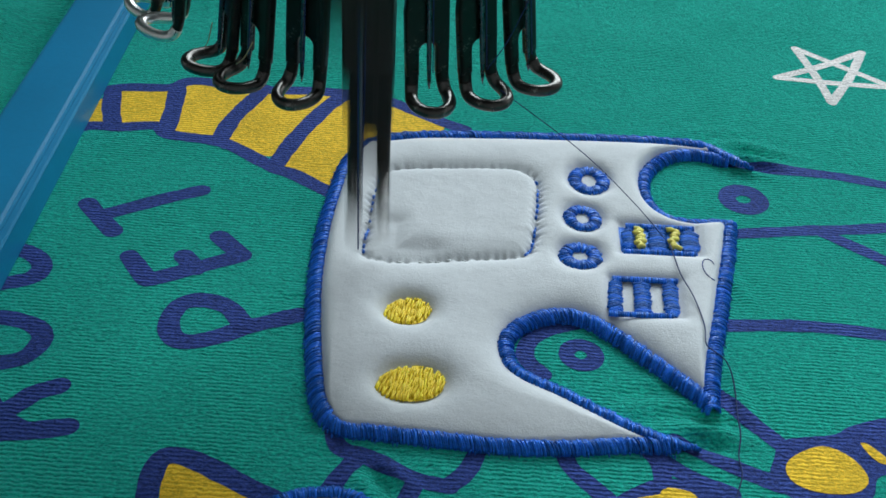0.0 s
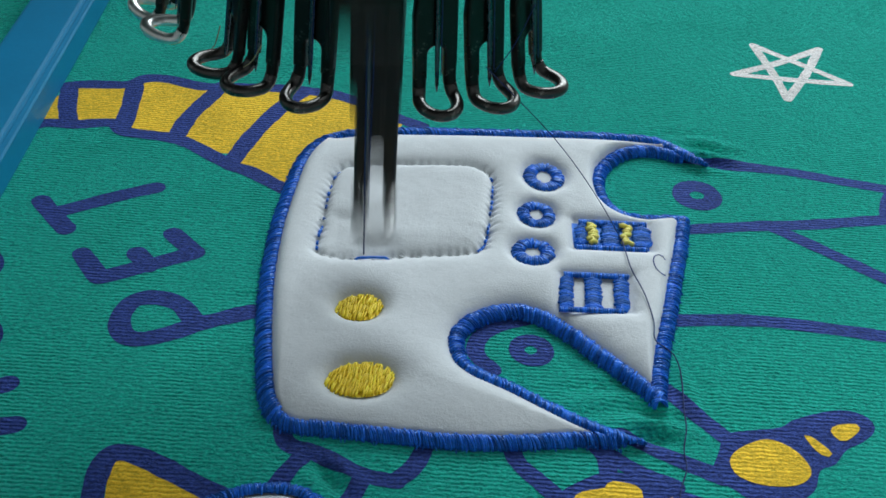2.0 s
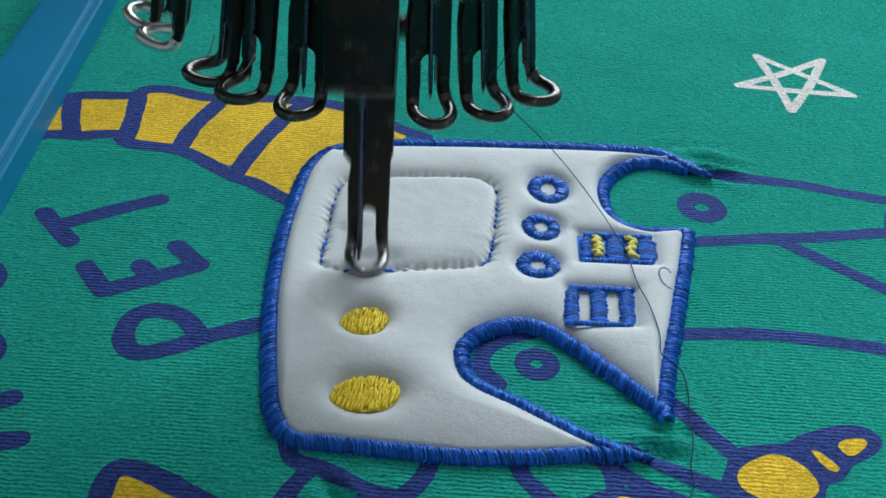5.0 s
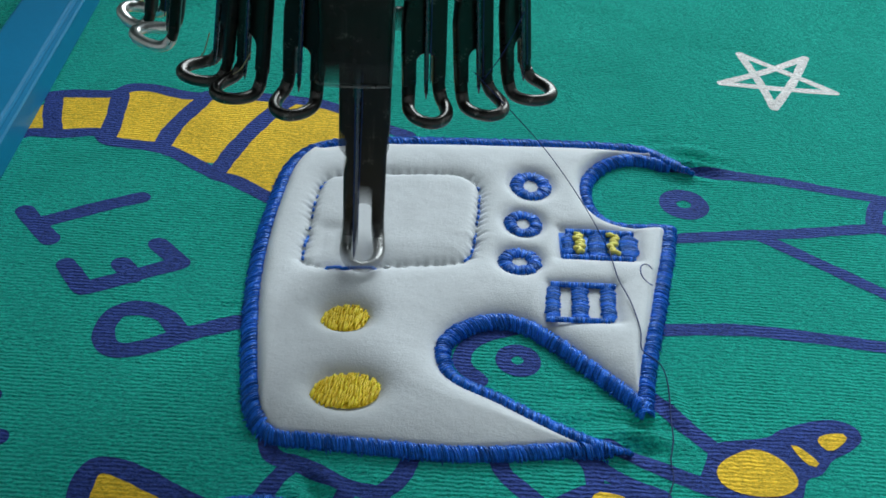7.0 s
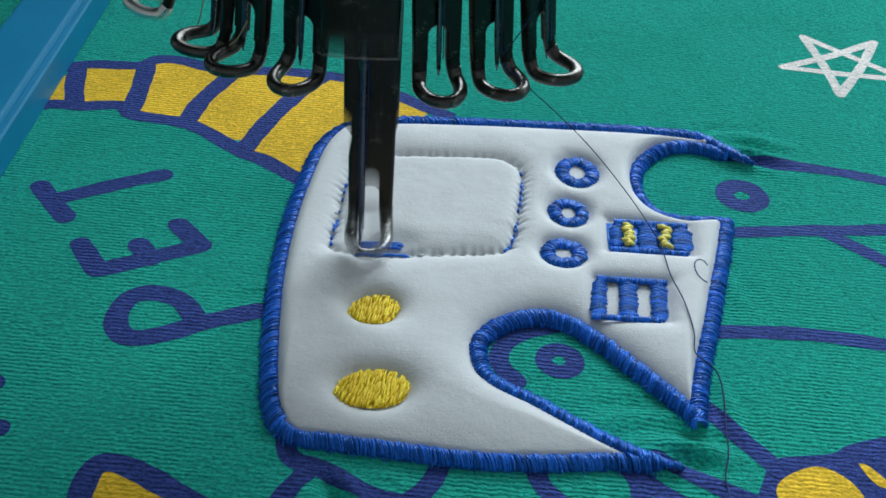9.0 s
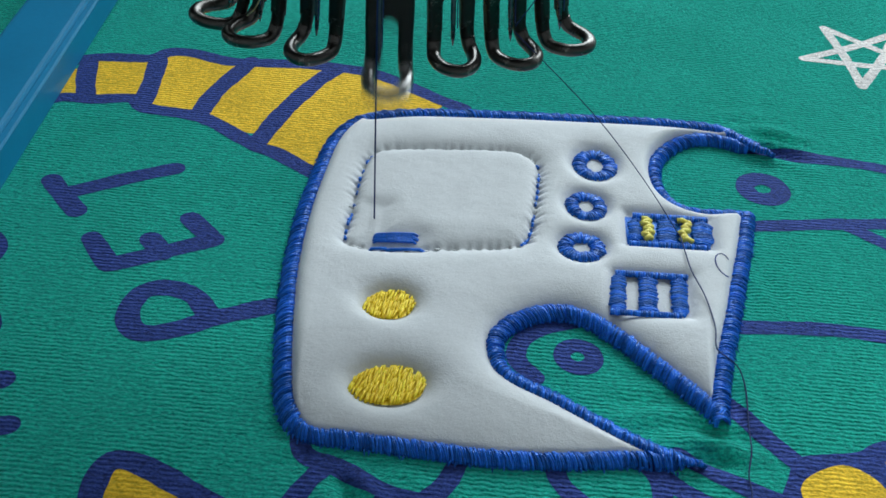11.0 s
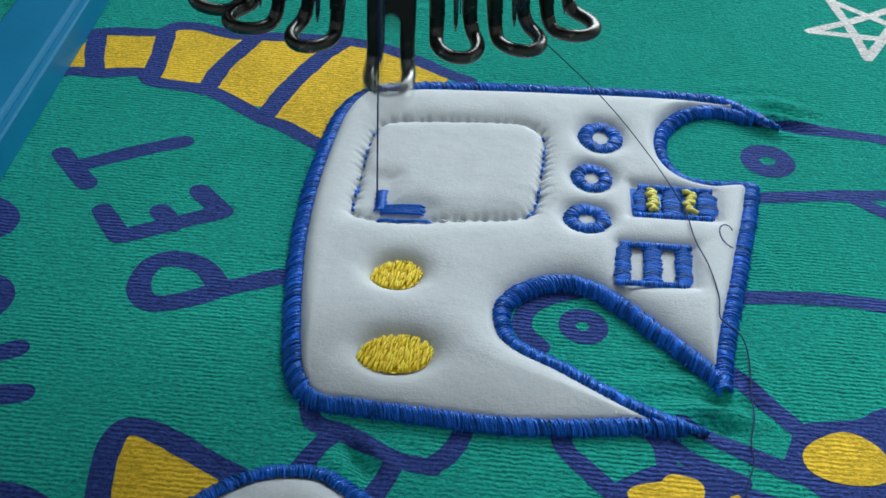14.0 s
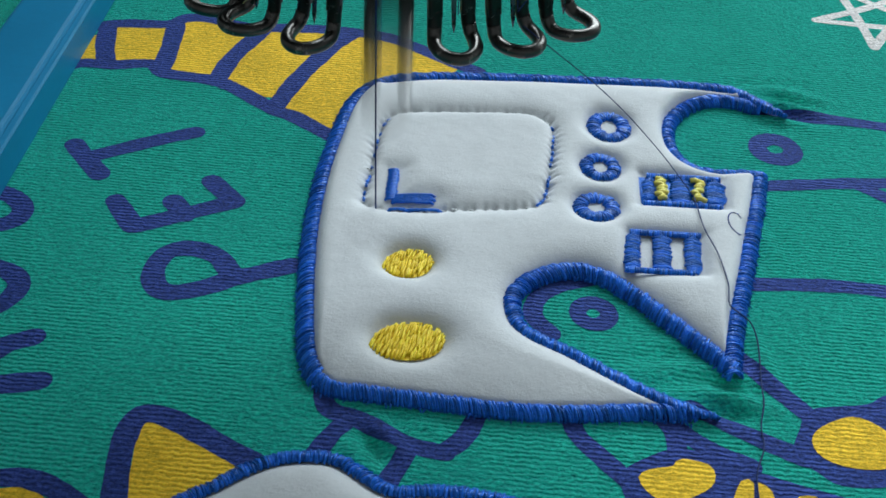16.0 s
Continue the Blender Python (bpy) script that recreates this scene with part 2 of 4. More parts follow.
def rounded_box(x0, y0, z0, x1, y1, z1, r=0.3, seg=2):
    bm = bmesh.new()
    bmesh.ops.create_cube(bm, size=1, matrix=Matrix.Translation(((x0 + x1) / 2, (y0 + y1) / 2, (z0 + z1) / 2)) @ Matrix.Diagonal((x1 - x0, y1 - y0, z1 - z0, 1)))
    bmesh.ops.bevel(bm, geom=bm.edges[:], offset=r, segments=seg, affect='EDGES', profile=0.5)
    made = ([tuple(v.co) for v in bm.verts], [tuple(v.index for v in f.verts) for f in bm.faces])
    bm.free()
    return made


def inside(px, py, poly):
    """Which of the points lie in the closed outline."""
    hit = np.zeros(px.shape, bool)
    x, y = poly[:, 0], poly[:, 1]
    j = len(poly) - 1
    for i in range(len(poly)):
        c = (y[i] > py) != (y[j] > py)
        hit ^= c & (px < (x[j] - x[i]) * (py - y[i]) / (y[j] - y[i] + 1e-12) + x[i])
        j = i
    return hit


def nearest(px, py, line):
    """Distance from the points to a line's samples, and the index of the nearest."""
    best = np.full(px.shape, 1e9)
    which = np.zeros(px.shape, int)
    for i, (x, y) in enumerate(line):
        d = (px - x) ** 2 + (py - y) ** 2
        c = d < best
        best[c], which[c] = d[c], i
    return np.sqrt(best), which


def filled(outline, grid, height):
    """A sheet inside a closed outline, with inner points, laid on a height function."""
    from mathutils import geometry
    x0, y0 = outline.min(0)
    x1, y1 = outline.max(0)
    gx, gy = np.meshgrid(np.arange(x0, x1, grid), np.arange(y0, y1, grid))
    gx = gx + (np.arange(gx.shape[0]) % 2)[:, None] * grid * 0.5
    gx, gy = gx.ravel(), gy.ravel()
    ok = inside(gx, gy, outline) & (nearest(gx, gy, outline)[0] > grid * 0.45)
    pts = [Vector((a, b)) for a, b in outline] + [Vector((a, b)) for a, b in zip(gx[ok], gy[ok])]
    n = len(outline)
    co, _, tris, *_ = geometry.delaunay_2d_cdt(pts, [(i, (i + 1) % n) for i in range(n)], [], 1, 1e-5)
    c = np.array([(v.x, v.y) for v in co])
    z = height(c[:, 0], c[:, 1])
    up = []
    for f in tris:
        a, b, d = (c[i] for i in f[:3])
        up.append(tuple(f) if (b[0] - a[0]) * (d[1] - a[1]) - (b[1] - a[1]) * (d[0] - a[0]) > 0 else tuple(reversed(f)))
    return [(*p, h) for p, h in zip(c, z)], up


# ---- the cloth's relief ----
PUCKERS = [(48.0, 24.0, 4.2, 0.65, 70), (32.2, -26.4, 3.0, 0.75, 75), (36.0, -21.0, 3.5, 0.3, 10), (27.0, -23.0, 4.0, 0.3, 100), (44.0, 27.5, 4.0, 0.3, 95), (40.0, -4.0, 3.0, 0.2, 15), (-10.0, -8.0, 2.5, 0.2, 80), (6.0, -32.0, 2.5, 0.1, 60), (0.4, -34.2, 2.4, -0.7, 40), (-6.5, -30.0, 2.2, 0.25, 120)]


def cloth_z(x, y):
    """Height of the stretched jersey in millimetres."""
    x, y = np.asarray(x, float), np.asarray(y, float)
    z = 0.10 * np.sin(x / 8.5 + 0.8 * np.sin(y / 9.0)) * np.sin(y / 10.5 + 0.4)
    far = np.clip((y - 34) / 30, 0, 1)
    z = z + 0.75 * far * np.sin((y - 0.45 * x) / 6.0 + 0.9 * np.sin(x / 19.0)) * np.clip(0.5 + 0.5 * np.sin(x / 23.0 + y / 31.0), 0.1, 1)
    out = np.clip((-44 - x) / 20, 0, 1)
    z = z + out * (2.2 * np.sin(y / 13.0 + x / 9.0) + 1.2 * np.sin(y / 6.0 - x / 14.0))
    for px, py, r, a, turn in PUCKERS:
        k = (x - px) * math.cos(radians(turn)) + (y - py) * math.sin(radians(turn))
        z = z + a * np.exp(-((x - px) ** 2 + (y - py) ** 2) / r ** 2) * np.cos(k * 1.7)
    return z


# ---- the room around the work table ----
def slab(name, x0, y0, z0, x1, y1, z1, material, label, category):
    ob = link_mesh(name, *rounded_box(x0, y0, z0, x1, y1, z1, 2, 1), material, False)
    return tagged(ob, label, category, kind="structure")


def room():
    slab("floor", -1700, -1700, -830, 1900, 1900, -790, FLOOR_GREY, "grey concrete workshop floor", "floor")
    slab("ceiling", -1700, -1700, 1900, 1900, 1900, 1940, WALL_PAINT, "grey painted workshop ceiling", "ceiling")
    slab("wall_south", -1700, -1740, -790, 1900, -1700, 1900, WALL_PAINT, "grey painted workshop wall", "wall")
    slab("wall_west", -1740, -1700, -790, -1700, 1900, 1900, WALL_PAINT, "grey painted workshop wall", "wall")
    slab("wall_east", 1900, -1700, -790, 1940, 1900, 1900, WALL_PAINT, "grey painted workshop wall", "wall")
    slab("wall_north_low", -1700, 1500, -790, 1900, 1600, 550, WALL_PAINT, "grey painted wall below the window", "wall")
    slab("wall_north_high", -1700, 1500, 1850, 1900, 1600, 1900, WALL_PAINT, "grey painted wall above the window", "wall")
    slab("wall_north_left", -1700, 1500, 550, -500, 1600, 1850, WALL_PAINT, "grey painted wall beside the window", "wall")
    slab("wall_north_right", 1450, 1500, 550, 1900, 1600, 1850, WALL_PAINT, "grey painted wall beside the window", "wall")
    win = tagged(thing("window_1", "white framed workshop window in the far wall", "window"), kind="structure")
    for a in ((-500, 1520, 550, -450, 1580, 1850), (1400, 1520, 550, 1450, 1580, 1850), (-450, 1520, 550, 1400, 1580, 600), (-450, 1520, 1800, 1400, 1580, 1850)):
        part("window_frame", rounded_box(*a, 4, 1), FRAME_WHITE, win, smooth=False)
    table = thing("work_table", "pale laminate work table under the embroidery hoop", "table")
    part("tabletop", rounded_box(-450, -320, -34, 500, 420, -5, 3, 2), TABLE_TOP, table, smooth=False)
    for x in (-420, 440):
        for y in (-290, 360):
            part("leg", rounded_box(x, y, -790, x + 40, y + 40, -40, 3, 1), CASE_GREY, table, smooth=False)


room()

# ---- the printed shirt ----
shirt = thing("shirt", "green jersey shirt with robot print, stretched in a hoop", "shirt")


def axis_steps(lo, a, b, hi, fine, coarse):
    return np.concatenate([np.arange(lo, a, coarse), np.arange(a, b, fine), np.arange(b, hi + 0.1, coarse)])


def fabric():
    xs = axis_steps(-190, -60, 100, 230, 0.45, 5)
    ys = axis_steps(-130, -56, 110, 320, 0.45, 5)
    gx, gy = np.meshgrid(xs, ys)
    gz = cloth_z(gx, gy)
    nx = len(xs)
    verts = list(zip(gx.ravel(), gy.ravel(), gz.ravel()))
    faces = [(j * nx + i, j * nx + i + 1, (j + 1) * nx + i + 1, (j + 1) * nx + i) for j in range(len(ys) - 1) for i in range(nx - 1)]
    ob = part("fabric", (verts, faces), GREEN, shirt, "green cotton jersey with visible knit courses")
    return ob


fabric()
wob = random.Random(4)
INK_LIFT = [0.02]


def stroke(name, pts, width, material=None, closed=False, label=""):
    """A printed line with round ends and a slightly uneven edge, lying on the cloth."""
    line = smooth_line(pts, 0.45, closed)
    side = sides(line, closed)
    n = len(line)
    ph = wob.random() * 9
    s = np.arange(n) * 0.45
    half = width / 2 * (1 + 0.04 * np.sin(s * 0.9 + ph) + 0.02 * np.sin(s * 2.3 + 2 * ph))
    rows = [(line[i], side[i], half[i]) for i in range(n)]
    if not closed:
        for end in (0, -1):
            i = 0 if end == 0 else n - 1
            d = np.array([-side[i][1], side[i][0]]) * (-1 if end == 0 else 1)
            caps = [(line[i] + d * half[i] * math.sin(a), side[i], half[i] * max(math.cos(a), 0.05)) for a in (0.4, 0.8, 1.15, 1.45)]
            rows = caps[::-1] + rows if end == 0 else rows + caps
    INK_LIFT[0] += 0.0003
    up = INK_LIFT[0] + 0.016
    verts, faces = [], []
    for c, sd, h in rows:
        for k in (-1, -0.5, 0, 0.5, 1):
            p = c + sd * (h + wob.uniform(-0.03, 0.03)) * k
            verts.append((p[0], p[1], float(cloth_z(p[0], p[1])) + up))
    m = len(rows)
    for i in range(m if closed else m - 1):
        j = (i + 1) % m
        for k in range(4):
            faces.append((i * 5 + k + 1, i * 5 + k, j * 5 + k, j * 5 + k + 1))
    faces = [tuple(reversed(f)) for f in faces]
    verts_faces = (verts, faces)
    a, b, c = (np.array(verts[i]) for i in faces[len(faces) // 2][:3])
    if np.cross(b - a, c - a)[2] < 0:
        verts_faces = (verts, [tuple(reversed(f)) for f in faces])
    return part(name, verts_faces, material or INK_PURPLE, shirt, label)


def blot(name, pts, material, lift=0.0, rounding=True, label="", grow=0.0):
    """A printed area."""
    line = smooth_line(pts, 0.7, True) if rounding else np.array(pts, float)
    if grow:
        out = sides(line, True)
        area = np.sum(line[:, 0] * np.roll(line[:, 1], -1) - np.roll(line[:, 0], -1) * line[:, 1])
        line = line + out * grow * (1 if area > 0 else -1)
    INK_LIFT[0] += 0.0003
    up = INK_LIFT[0] + lift
    return part(name, filled(line, 0.7, lambda x, y: cloth_z(x, y) + up), material, shirt, label)


def printed():
    # banded tail of the robot; yellow fields first, outlines on top
    for pts in ([(-46, 28), (-41.4, 30.5), (-40.3, 26.4), (-45.5, 25.4)],
                [(-39.6, 33.3), (-36.5, 33.7), (-33.5, 33.8), (-33.1, 30), (-32.7, 26.9), (-35, 26), (-37.8, 25.3), (-38.9, 29)],
                [(-30.8, 36), (-26, 35.4), (-21.7, 34.2), (-23.6, 27.4), (-24.5, 23.6), (-30.3, 24.5), (-30.8, 28.9)],
                [(-20.2, 32.8), (-17.3, 34.8), (-10.0, 34.3), (-14.2, 25.3), (-16.1, 20.2), (-22.3, 21.7), (-21.7, 27.5)],
                [(-14.7, 16.7), (-13.3, 21.5), (-11.2, 28.2), (-8.4, 33.8), (-3.3, 35.0), (2, 32.1), (4.9, 28.6), (-0.7, 23), (-6.2, 17), (-9.1, 13.3)]):
        blot("printed_field", pts, INK_YELLOW, grow=0.95)
    stroke("printed_line", [(-50, 30.5), (-46.6, 31.7), (-43.9, 33.1), (-39.6, 34.9), (-33.4, 35.5), (-31.4, 37.4), (-28.2, 37.6), (-23.1, 36), (-17.5, 36.2), (-12.7, 36.4), (-7, 36), (-2.9, 35), (2.1, 32), (5.3, 29.8), (8.4, 28)], 2.2)
    stroke("printed_line", [(-50, 22.5), (-44, 23), (-41.5, 24.2), (-37.8, 24.2), (-33.1, 25), (-30.8, 23), (-23.8, 21.8), (-18, 17.8), (-15.9, 16.2), (-13.3, 15), (-9.3, 12), (-6, 9.8)], 2.2)
    for pts in ([(-41, 33.4), (-40.2, 29.2), (-38.9, 24.9)], [(-32.3, 35.1), (-31.8, 29.6), (-31.6, 24.4)], [(-20.2, 36.3), (-23.2, 28.1), (-24.2, 22.5)], [(-8.7, 35.8), (-11.2, 31.4), (-14.1, 24.2), (-16, 17.5)]):
        stroke("printed_line", pts, 2.5)
    # lettering beside the robot
    for pts in ([(-24.4, 10.6), (-28.2, 8.6), (-34.6, 4.6)], [(-37.3, 6.6), (-35.6, 4.4), (-33, 1.4)],
                [(-27, -7.2), (-22.7, -4.9), (-17.4, -2)], [(-30, -3.1), (-27.2, -7)], [(-23.9, -2.6), (-22.1, -4.8)], [(-20.6, 1.4), (-17.4, -2)],
                [(-15.5, -13.7), (-17.5, -11.1), (-20.4, -10.1), (-22.6, -11), (-23.3, -13.7), (-22.5, -16), (-20.8, -16.8), (-18, -15.9), (-14.6, -14), (-9.6, -11.8)],
                [(-45.6, -10.8), (-42.6, -9), (-39.6, -7.6), (-39.1, -5.5), (-40.7, -3.6), (-42.8, -2.8)],
                [(-38.3, -29.9), (-35.2, -26.5), (-34, -24.9), (-31.9, -23.8)], [(-37.9, -30.6), (-32.5, -29.7), (-29.6, -29.1)], [(-37.8, -26.6), (-36.2, -28.4), (-33.8, -29.8)]):
        stroke("letter", pts, 2.3)
    stroke("letter", [(-40.9, -14.3), (-37.3, -15.1), (-35.6, -17), (-36.3, -19.7), (-38.5, -20.9), (-42, -20.8), (-44.3, -18.7), (-43.8, -15.4)], 2.2, closed=True)
    # arms of the robot
    stroke("printed_line", [(44, 22.6), (46.1, 22.4), (57.4, 21), (64.6, 19.2), (76, 16.6)], 2.0)
    stroke("printed_line", [(76.8, 18.4), (71.4, 16.6), (69.3, 13.5), (69.1, 10.8), (74, 9.3)], 2.2)
    stroke("printed_line", [(41, 6.8), (50.3, 8.1), (57.7, 8.9), (69.4, 11)], 2.0)
    stroke("printed_line", [(52.7, 7.9), (58.2, 3.4), (66, -3.2)], 2.0)
    stroke("printed_line", [(36.5, -10.4), (45.8, -9.9), (53.3, -10.6), (66, -12.4)], 2.0)

    def circle(cx, cy, r):
        return [(cx + r * math.cos(a), cy + r * math.sin(a)) for a in (k * math.pi / 4 for k in range(8))]
    stroke("printed_ring", circle(44.3, 14.4, 2.1), 2.4, closed=True)
    stroke("printed_ring", circle(20.4, -16.0, 1.55), 1.8, closed=True)
    stroke("printed_line", [(21.5, -10.6), (19.1, -11.5), (17.2, -12.3), (15.0, -14.3), (14.5, -16.9), (16.2, -19.2)], 1.9)
    # the gripper at the end of the lower arm
    stroke("printed_line", [(32.5, -19), (34, -21.2), (36.5, -24.7), (39.4, -28.4)], 1.9)
    stroke("printed_line", [(28.5, -27.6), (33.2, -30.5), (37.5, -32.7)], 1.9)
    blot("printed_gripper", [(39.2, -27), (44.4, -26), (46.4, -24.8), (50.4, -23.4), (52.8, -23.3), (54.3, -24.2), (54.4, -25.8), (52.7, -27.4), (50.6, -28.6), (48.9, -30.5), (47.2, -31.3), (46, -33.7), (43.7, -35.2), (39.9, -35.3), (38.1, -33.9), (36.4, -32.6), (37.7, -29.4)], INK_PURPLE)
    for pts in ([(38.5, -30.6), (39.6, -29.1), (42.2, -27.7), (43.9, -27.8), (45.6, -29.2), (46.3, -31.3), (45.4, -32.7), (43.6, -33.4), (40.9, -33.3), (38.9, -32.3)],
                [(46.8, -26.9), (47.6, -27.1), (49, -29), (48.3, -29.6), (47.4, -28.7)],
                [(49.7, -26.2), (50.7, -25.3), (52.8, -25.1), (52.6, -26.1), (50.6, -27.5)]):
        blot("printed_field", pts, INK_YELLOW, 0.04)
    # lines below the patch and the second gripper
    for pts in ([(-4.9, -27), (-3.9, -30.2), (-0.8, -31.4), (3.2, -33.6), (6.6, -34.4)], [(-2.2, -31.5), (-3.7, -34), (-4.9, -36.6)], [(3.6, -33.9), (2.2, -37), (1.5, -39.2)], [(6.4, -34.3), (8.1, -32.6), (9.6, -29)],
                [(17.4, -28.6), (17.9, -31.4), (20.1, -34.1), (21.8, -36.1), (24.5, -39.4)], [(25.2, -28.4), (26.4, -30.5), (26.5, -33)], [(25.4, -28.8), (28.8, -31.9), (32.7, -33.9)]):
        stroke("printed_line", pts, 1.8)
    blot("printed_gripper", [(21.4, -35.4), (24, -33.4), (26.3, -32.4), (28.5, -32.6), (30.8, -33.6), (33.5, -34.5), (35.8, -35.3), (40.2, -36.6), (42.8, -37.6), (39.1, -41), (31, -42), (23.1, -42), (21.6, -38.3)], INK_PURPLE)
    for pts in ([(22.8, -35.7), (23.9, -34.8), (25.9, -34.3), (26.5, -33.5), (28.3, -33.7), (29.3, -34.3), (29.2, -35.8), (27.9, -37), (25.4, -38.1), (23.6, -37.4)],
                [(30.4, -38), (31.3, -35.7), (32.1, -35.2), (32.5, -35.6), (31.9, -38)], [(32.9, -35.5), (33.9, -36.3), (33.8, -37.6), (32.7, -37.4)], [(36.1, -36.7), (37.8, -36.7), (37.1, -37.9), (35.4, -38)]):
        blot("printed_field", pts, INK_YELLOW, 0.04)
    # cat beside the lettering
    blot("printed_field", [(-19.6, -32.9), (-17.6, -33.2), (-14.9, -34.4), (-10.4, -37.1), (-13.2, -39.3), (-14.9, -40.8), (-15.7, -44.5), (-18.2, -44.8), (-19.3, -37)], INK_YELLOW)
    stroke("printed_line", [(-18.8, -46), (-20, -39.6), (-20.5, -35.4), (-20.1, -32.7), (-18.8, -32.1), (-16.3, -32.9), (-11.9, -35.3), (-8.4, -37.2)], 2.1)
    blot("printed_field", [(-33, -41.6), (-29, -40.7), (-27.2, -40.5), (-25, -41.5), (-23.5, -44.5), (-32, -45)], INK_YELLOW)
    stroke("printed_line", [(-34, -41), (-31.8, -40.3), (-29.3, -39.7), (-27.1, -39.6), (-24.5, -40.5), (-20.5, -43)], 1.9)
    # hand-drawn star
    star = [(62.4, 58.4), (74.6, 46.8), (56.9, 48.0), (73.2, 58.2), (63.4, 41.0)]
    for i in range(5):
        a, b = star[i], star[(i + 1) % 5]
        stroke("printed_star_line", [a, ((a[0] + b[0]) / 2 + 0.3, (a[1] + b[1]) / 2 - 0.2), b], 1.4, INK_WHITE)


printed()

# ---- padded patch with satin border ----
LEFT_EDGE = [(-5.4, -27.15), (-6.5, -24.55), (-7.3, -19.75), (-8.1, -12.85), (-8.6, -5.25), (-8.5, 3.35), (-7.9, 10.55), (-7.1, 16.95), (-5.5, 21.25), (-3, 23.45)]
TOP_EDGE = [(3.8, 24.95), (15.4, 25.75), (27.1, 26.25), (34.9, 26.35), (40.4, 25.95), (42.5, 24.55), (44.8, 22.35), (46.8, 20.75)]
NOTCH_EDGE = [(43.7, 21.85), (40.7, 23.45), (37.6, 23.45), (34.7, 21.75), (32.3, 18.55), (31.4, 15.15), (31.7, 11.45), (33.2, 8.75), (35.9, 7.85), (39.4, 8.05), (41.2, 8.05)]
RIGHT_EDGE = [(41.2, 8.05), (39.5, 1.35), (37.9, -4.05), (36.2, -10.15), (34.5, -15.65), (33.2, -20.85), (32.8, -23.85)]
FORK_EDGE = [(32.8, -23.35), (30.2, -20.05), (27.6, -17.15), (25, -14.25), (22.1, -11.65), (19.1, -10.55), (15.9, -11.35), (13.4, -13.35), (12.4, -15.65), (12.8, -18.45), (14.4, -20.25), (17.7, -22.15), (21, -24.35), (24.2, -26.45), (27.3, -28.05), (30.5, -29.15)]
LOWER_EDGE = [(28.6, -28.95), (24.4, -28.85), (18.9, -29.45), (13.5, -29.75), (8.1, -29.45), (2.6, -28.95), (-2.2, -28.55), (-3.9, -28.35), (-5.4, -27.15)]
PANEL = [(-3.5, -1.94), (-3.2, 3.4), (-2.8, 10.29), (-2, 13.78), (-0.3, 15.04), (4, 15.81), (11.4, 16.4), (15, 16.3), (17.2, 14.36), (17.4, 11.26), (16.7, 4.85), (16, 0.39), (14.4, -1.35), (9.8, -2.13), (4.6, -2.71), (0.7, -3.1), (-1.9, -2.91)]
RINGS = [(24.2, 15.05, 2.62, 3.15), (22.6, 6.75, 2.31, 2.62), (21.6, -0.75, 2.52, 2.36)]
OVALS = [(1.9, -11.6, 2.45, 2.1), (2.6, -22.4, 3.4, 2.45)]
PAD = 2.2


def ellipse_far(x, y, cx, cy, rx, ry):
    k = np.sqrt(((x - cx) / rx) ** 2 + ((y - cy) / ry) ** 2)
    return np.maximum(0, (k - 1) * min(rx, ry))


def box_far(x, y, x0, y0, x1, y1, skew=0.0):
    xx = x - skew * (y - (y0 + y1) / 2)
    return np.hypot(np.maximum(0, np.maximum(x0 - xx, xx - x1)), np.maximum(0, np.maximum(y0 - y, y - y1)))


EDGE_LINE = np.concatenate([smooth_line(LEFT_EDGE + TOP_EDGE, 0.4), smooth_line(NOTCH_EDGE, 0.4), smooth_line(RIGHT_EDGE, 0.4), smooth_line(FORK_EDGE, 0.4), smooth_line(LOWER_EDGE, 0.4)])
PANEL_LINE = smooth_line(PANEL, 0.15, True)
TOP_LINE = smooth_line(LEFT_EDGE[-1:] + TOP_EDGE[:5], 0.3)
LOWER_LINE, FORK_LINE = smooth_line(LOWER_EDGE, 0.3), smooth_line(FORK_EDGE, 0.3)


def dip(d, wide, power=1.3):
    return 1 - np.exp(-(d / wide) ** power)


def panel_holes():
    rnd = random.Random(31)
    ln = smooth_line(PANEL, 1.12, True)
    side = sides(ln, True)
    rows = []
    for p, n in zip(ln, side):
        flank = abs(n[0]) > 0.75
        slide = rnd.uniform(-0.30, 0.30)
        rows.append(((p[0] - n[1] * slide, p[1] + n[0] * slide), n, rnd.uniform(0.35, 0.9), rnd.uniform(0.3, 0.6) if flank else rnd.uniform(0.25, 0.45)))
    return rows


PANEL_HOLES = panel_holes()


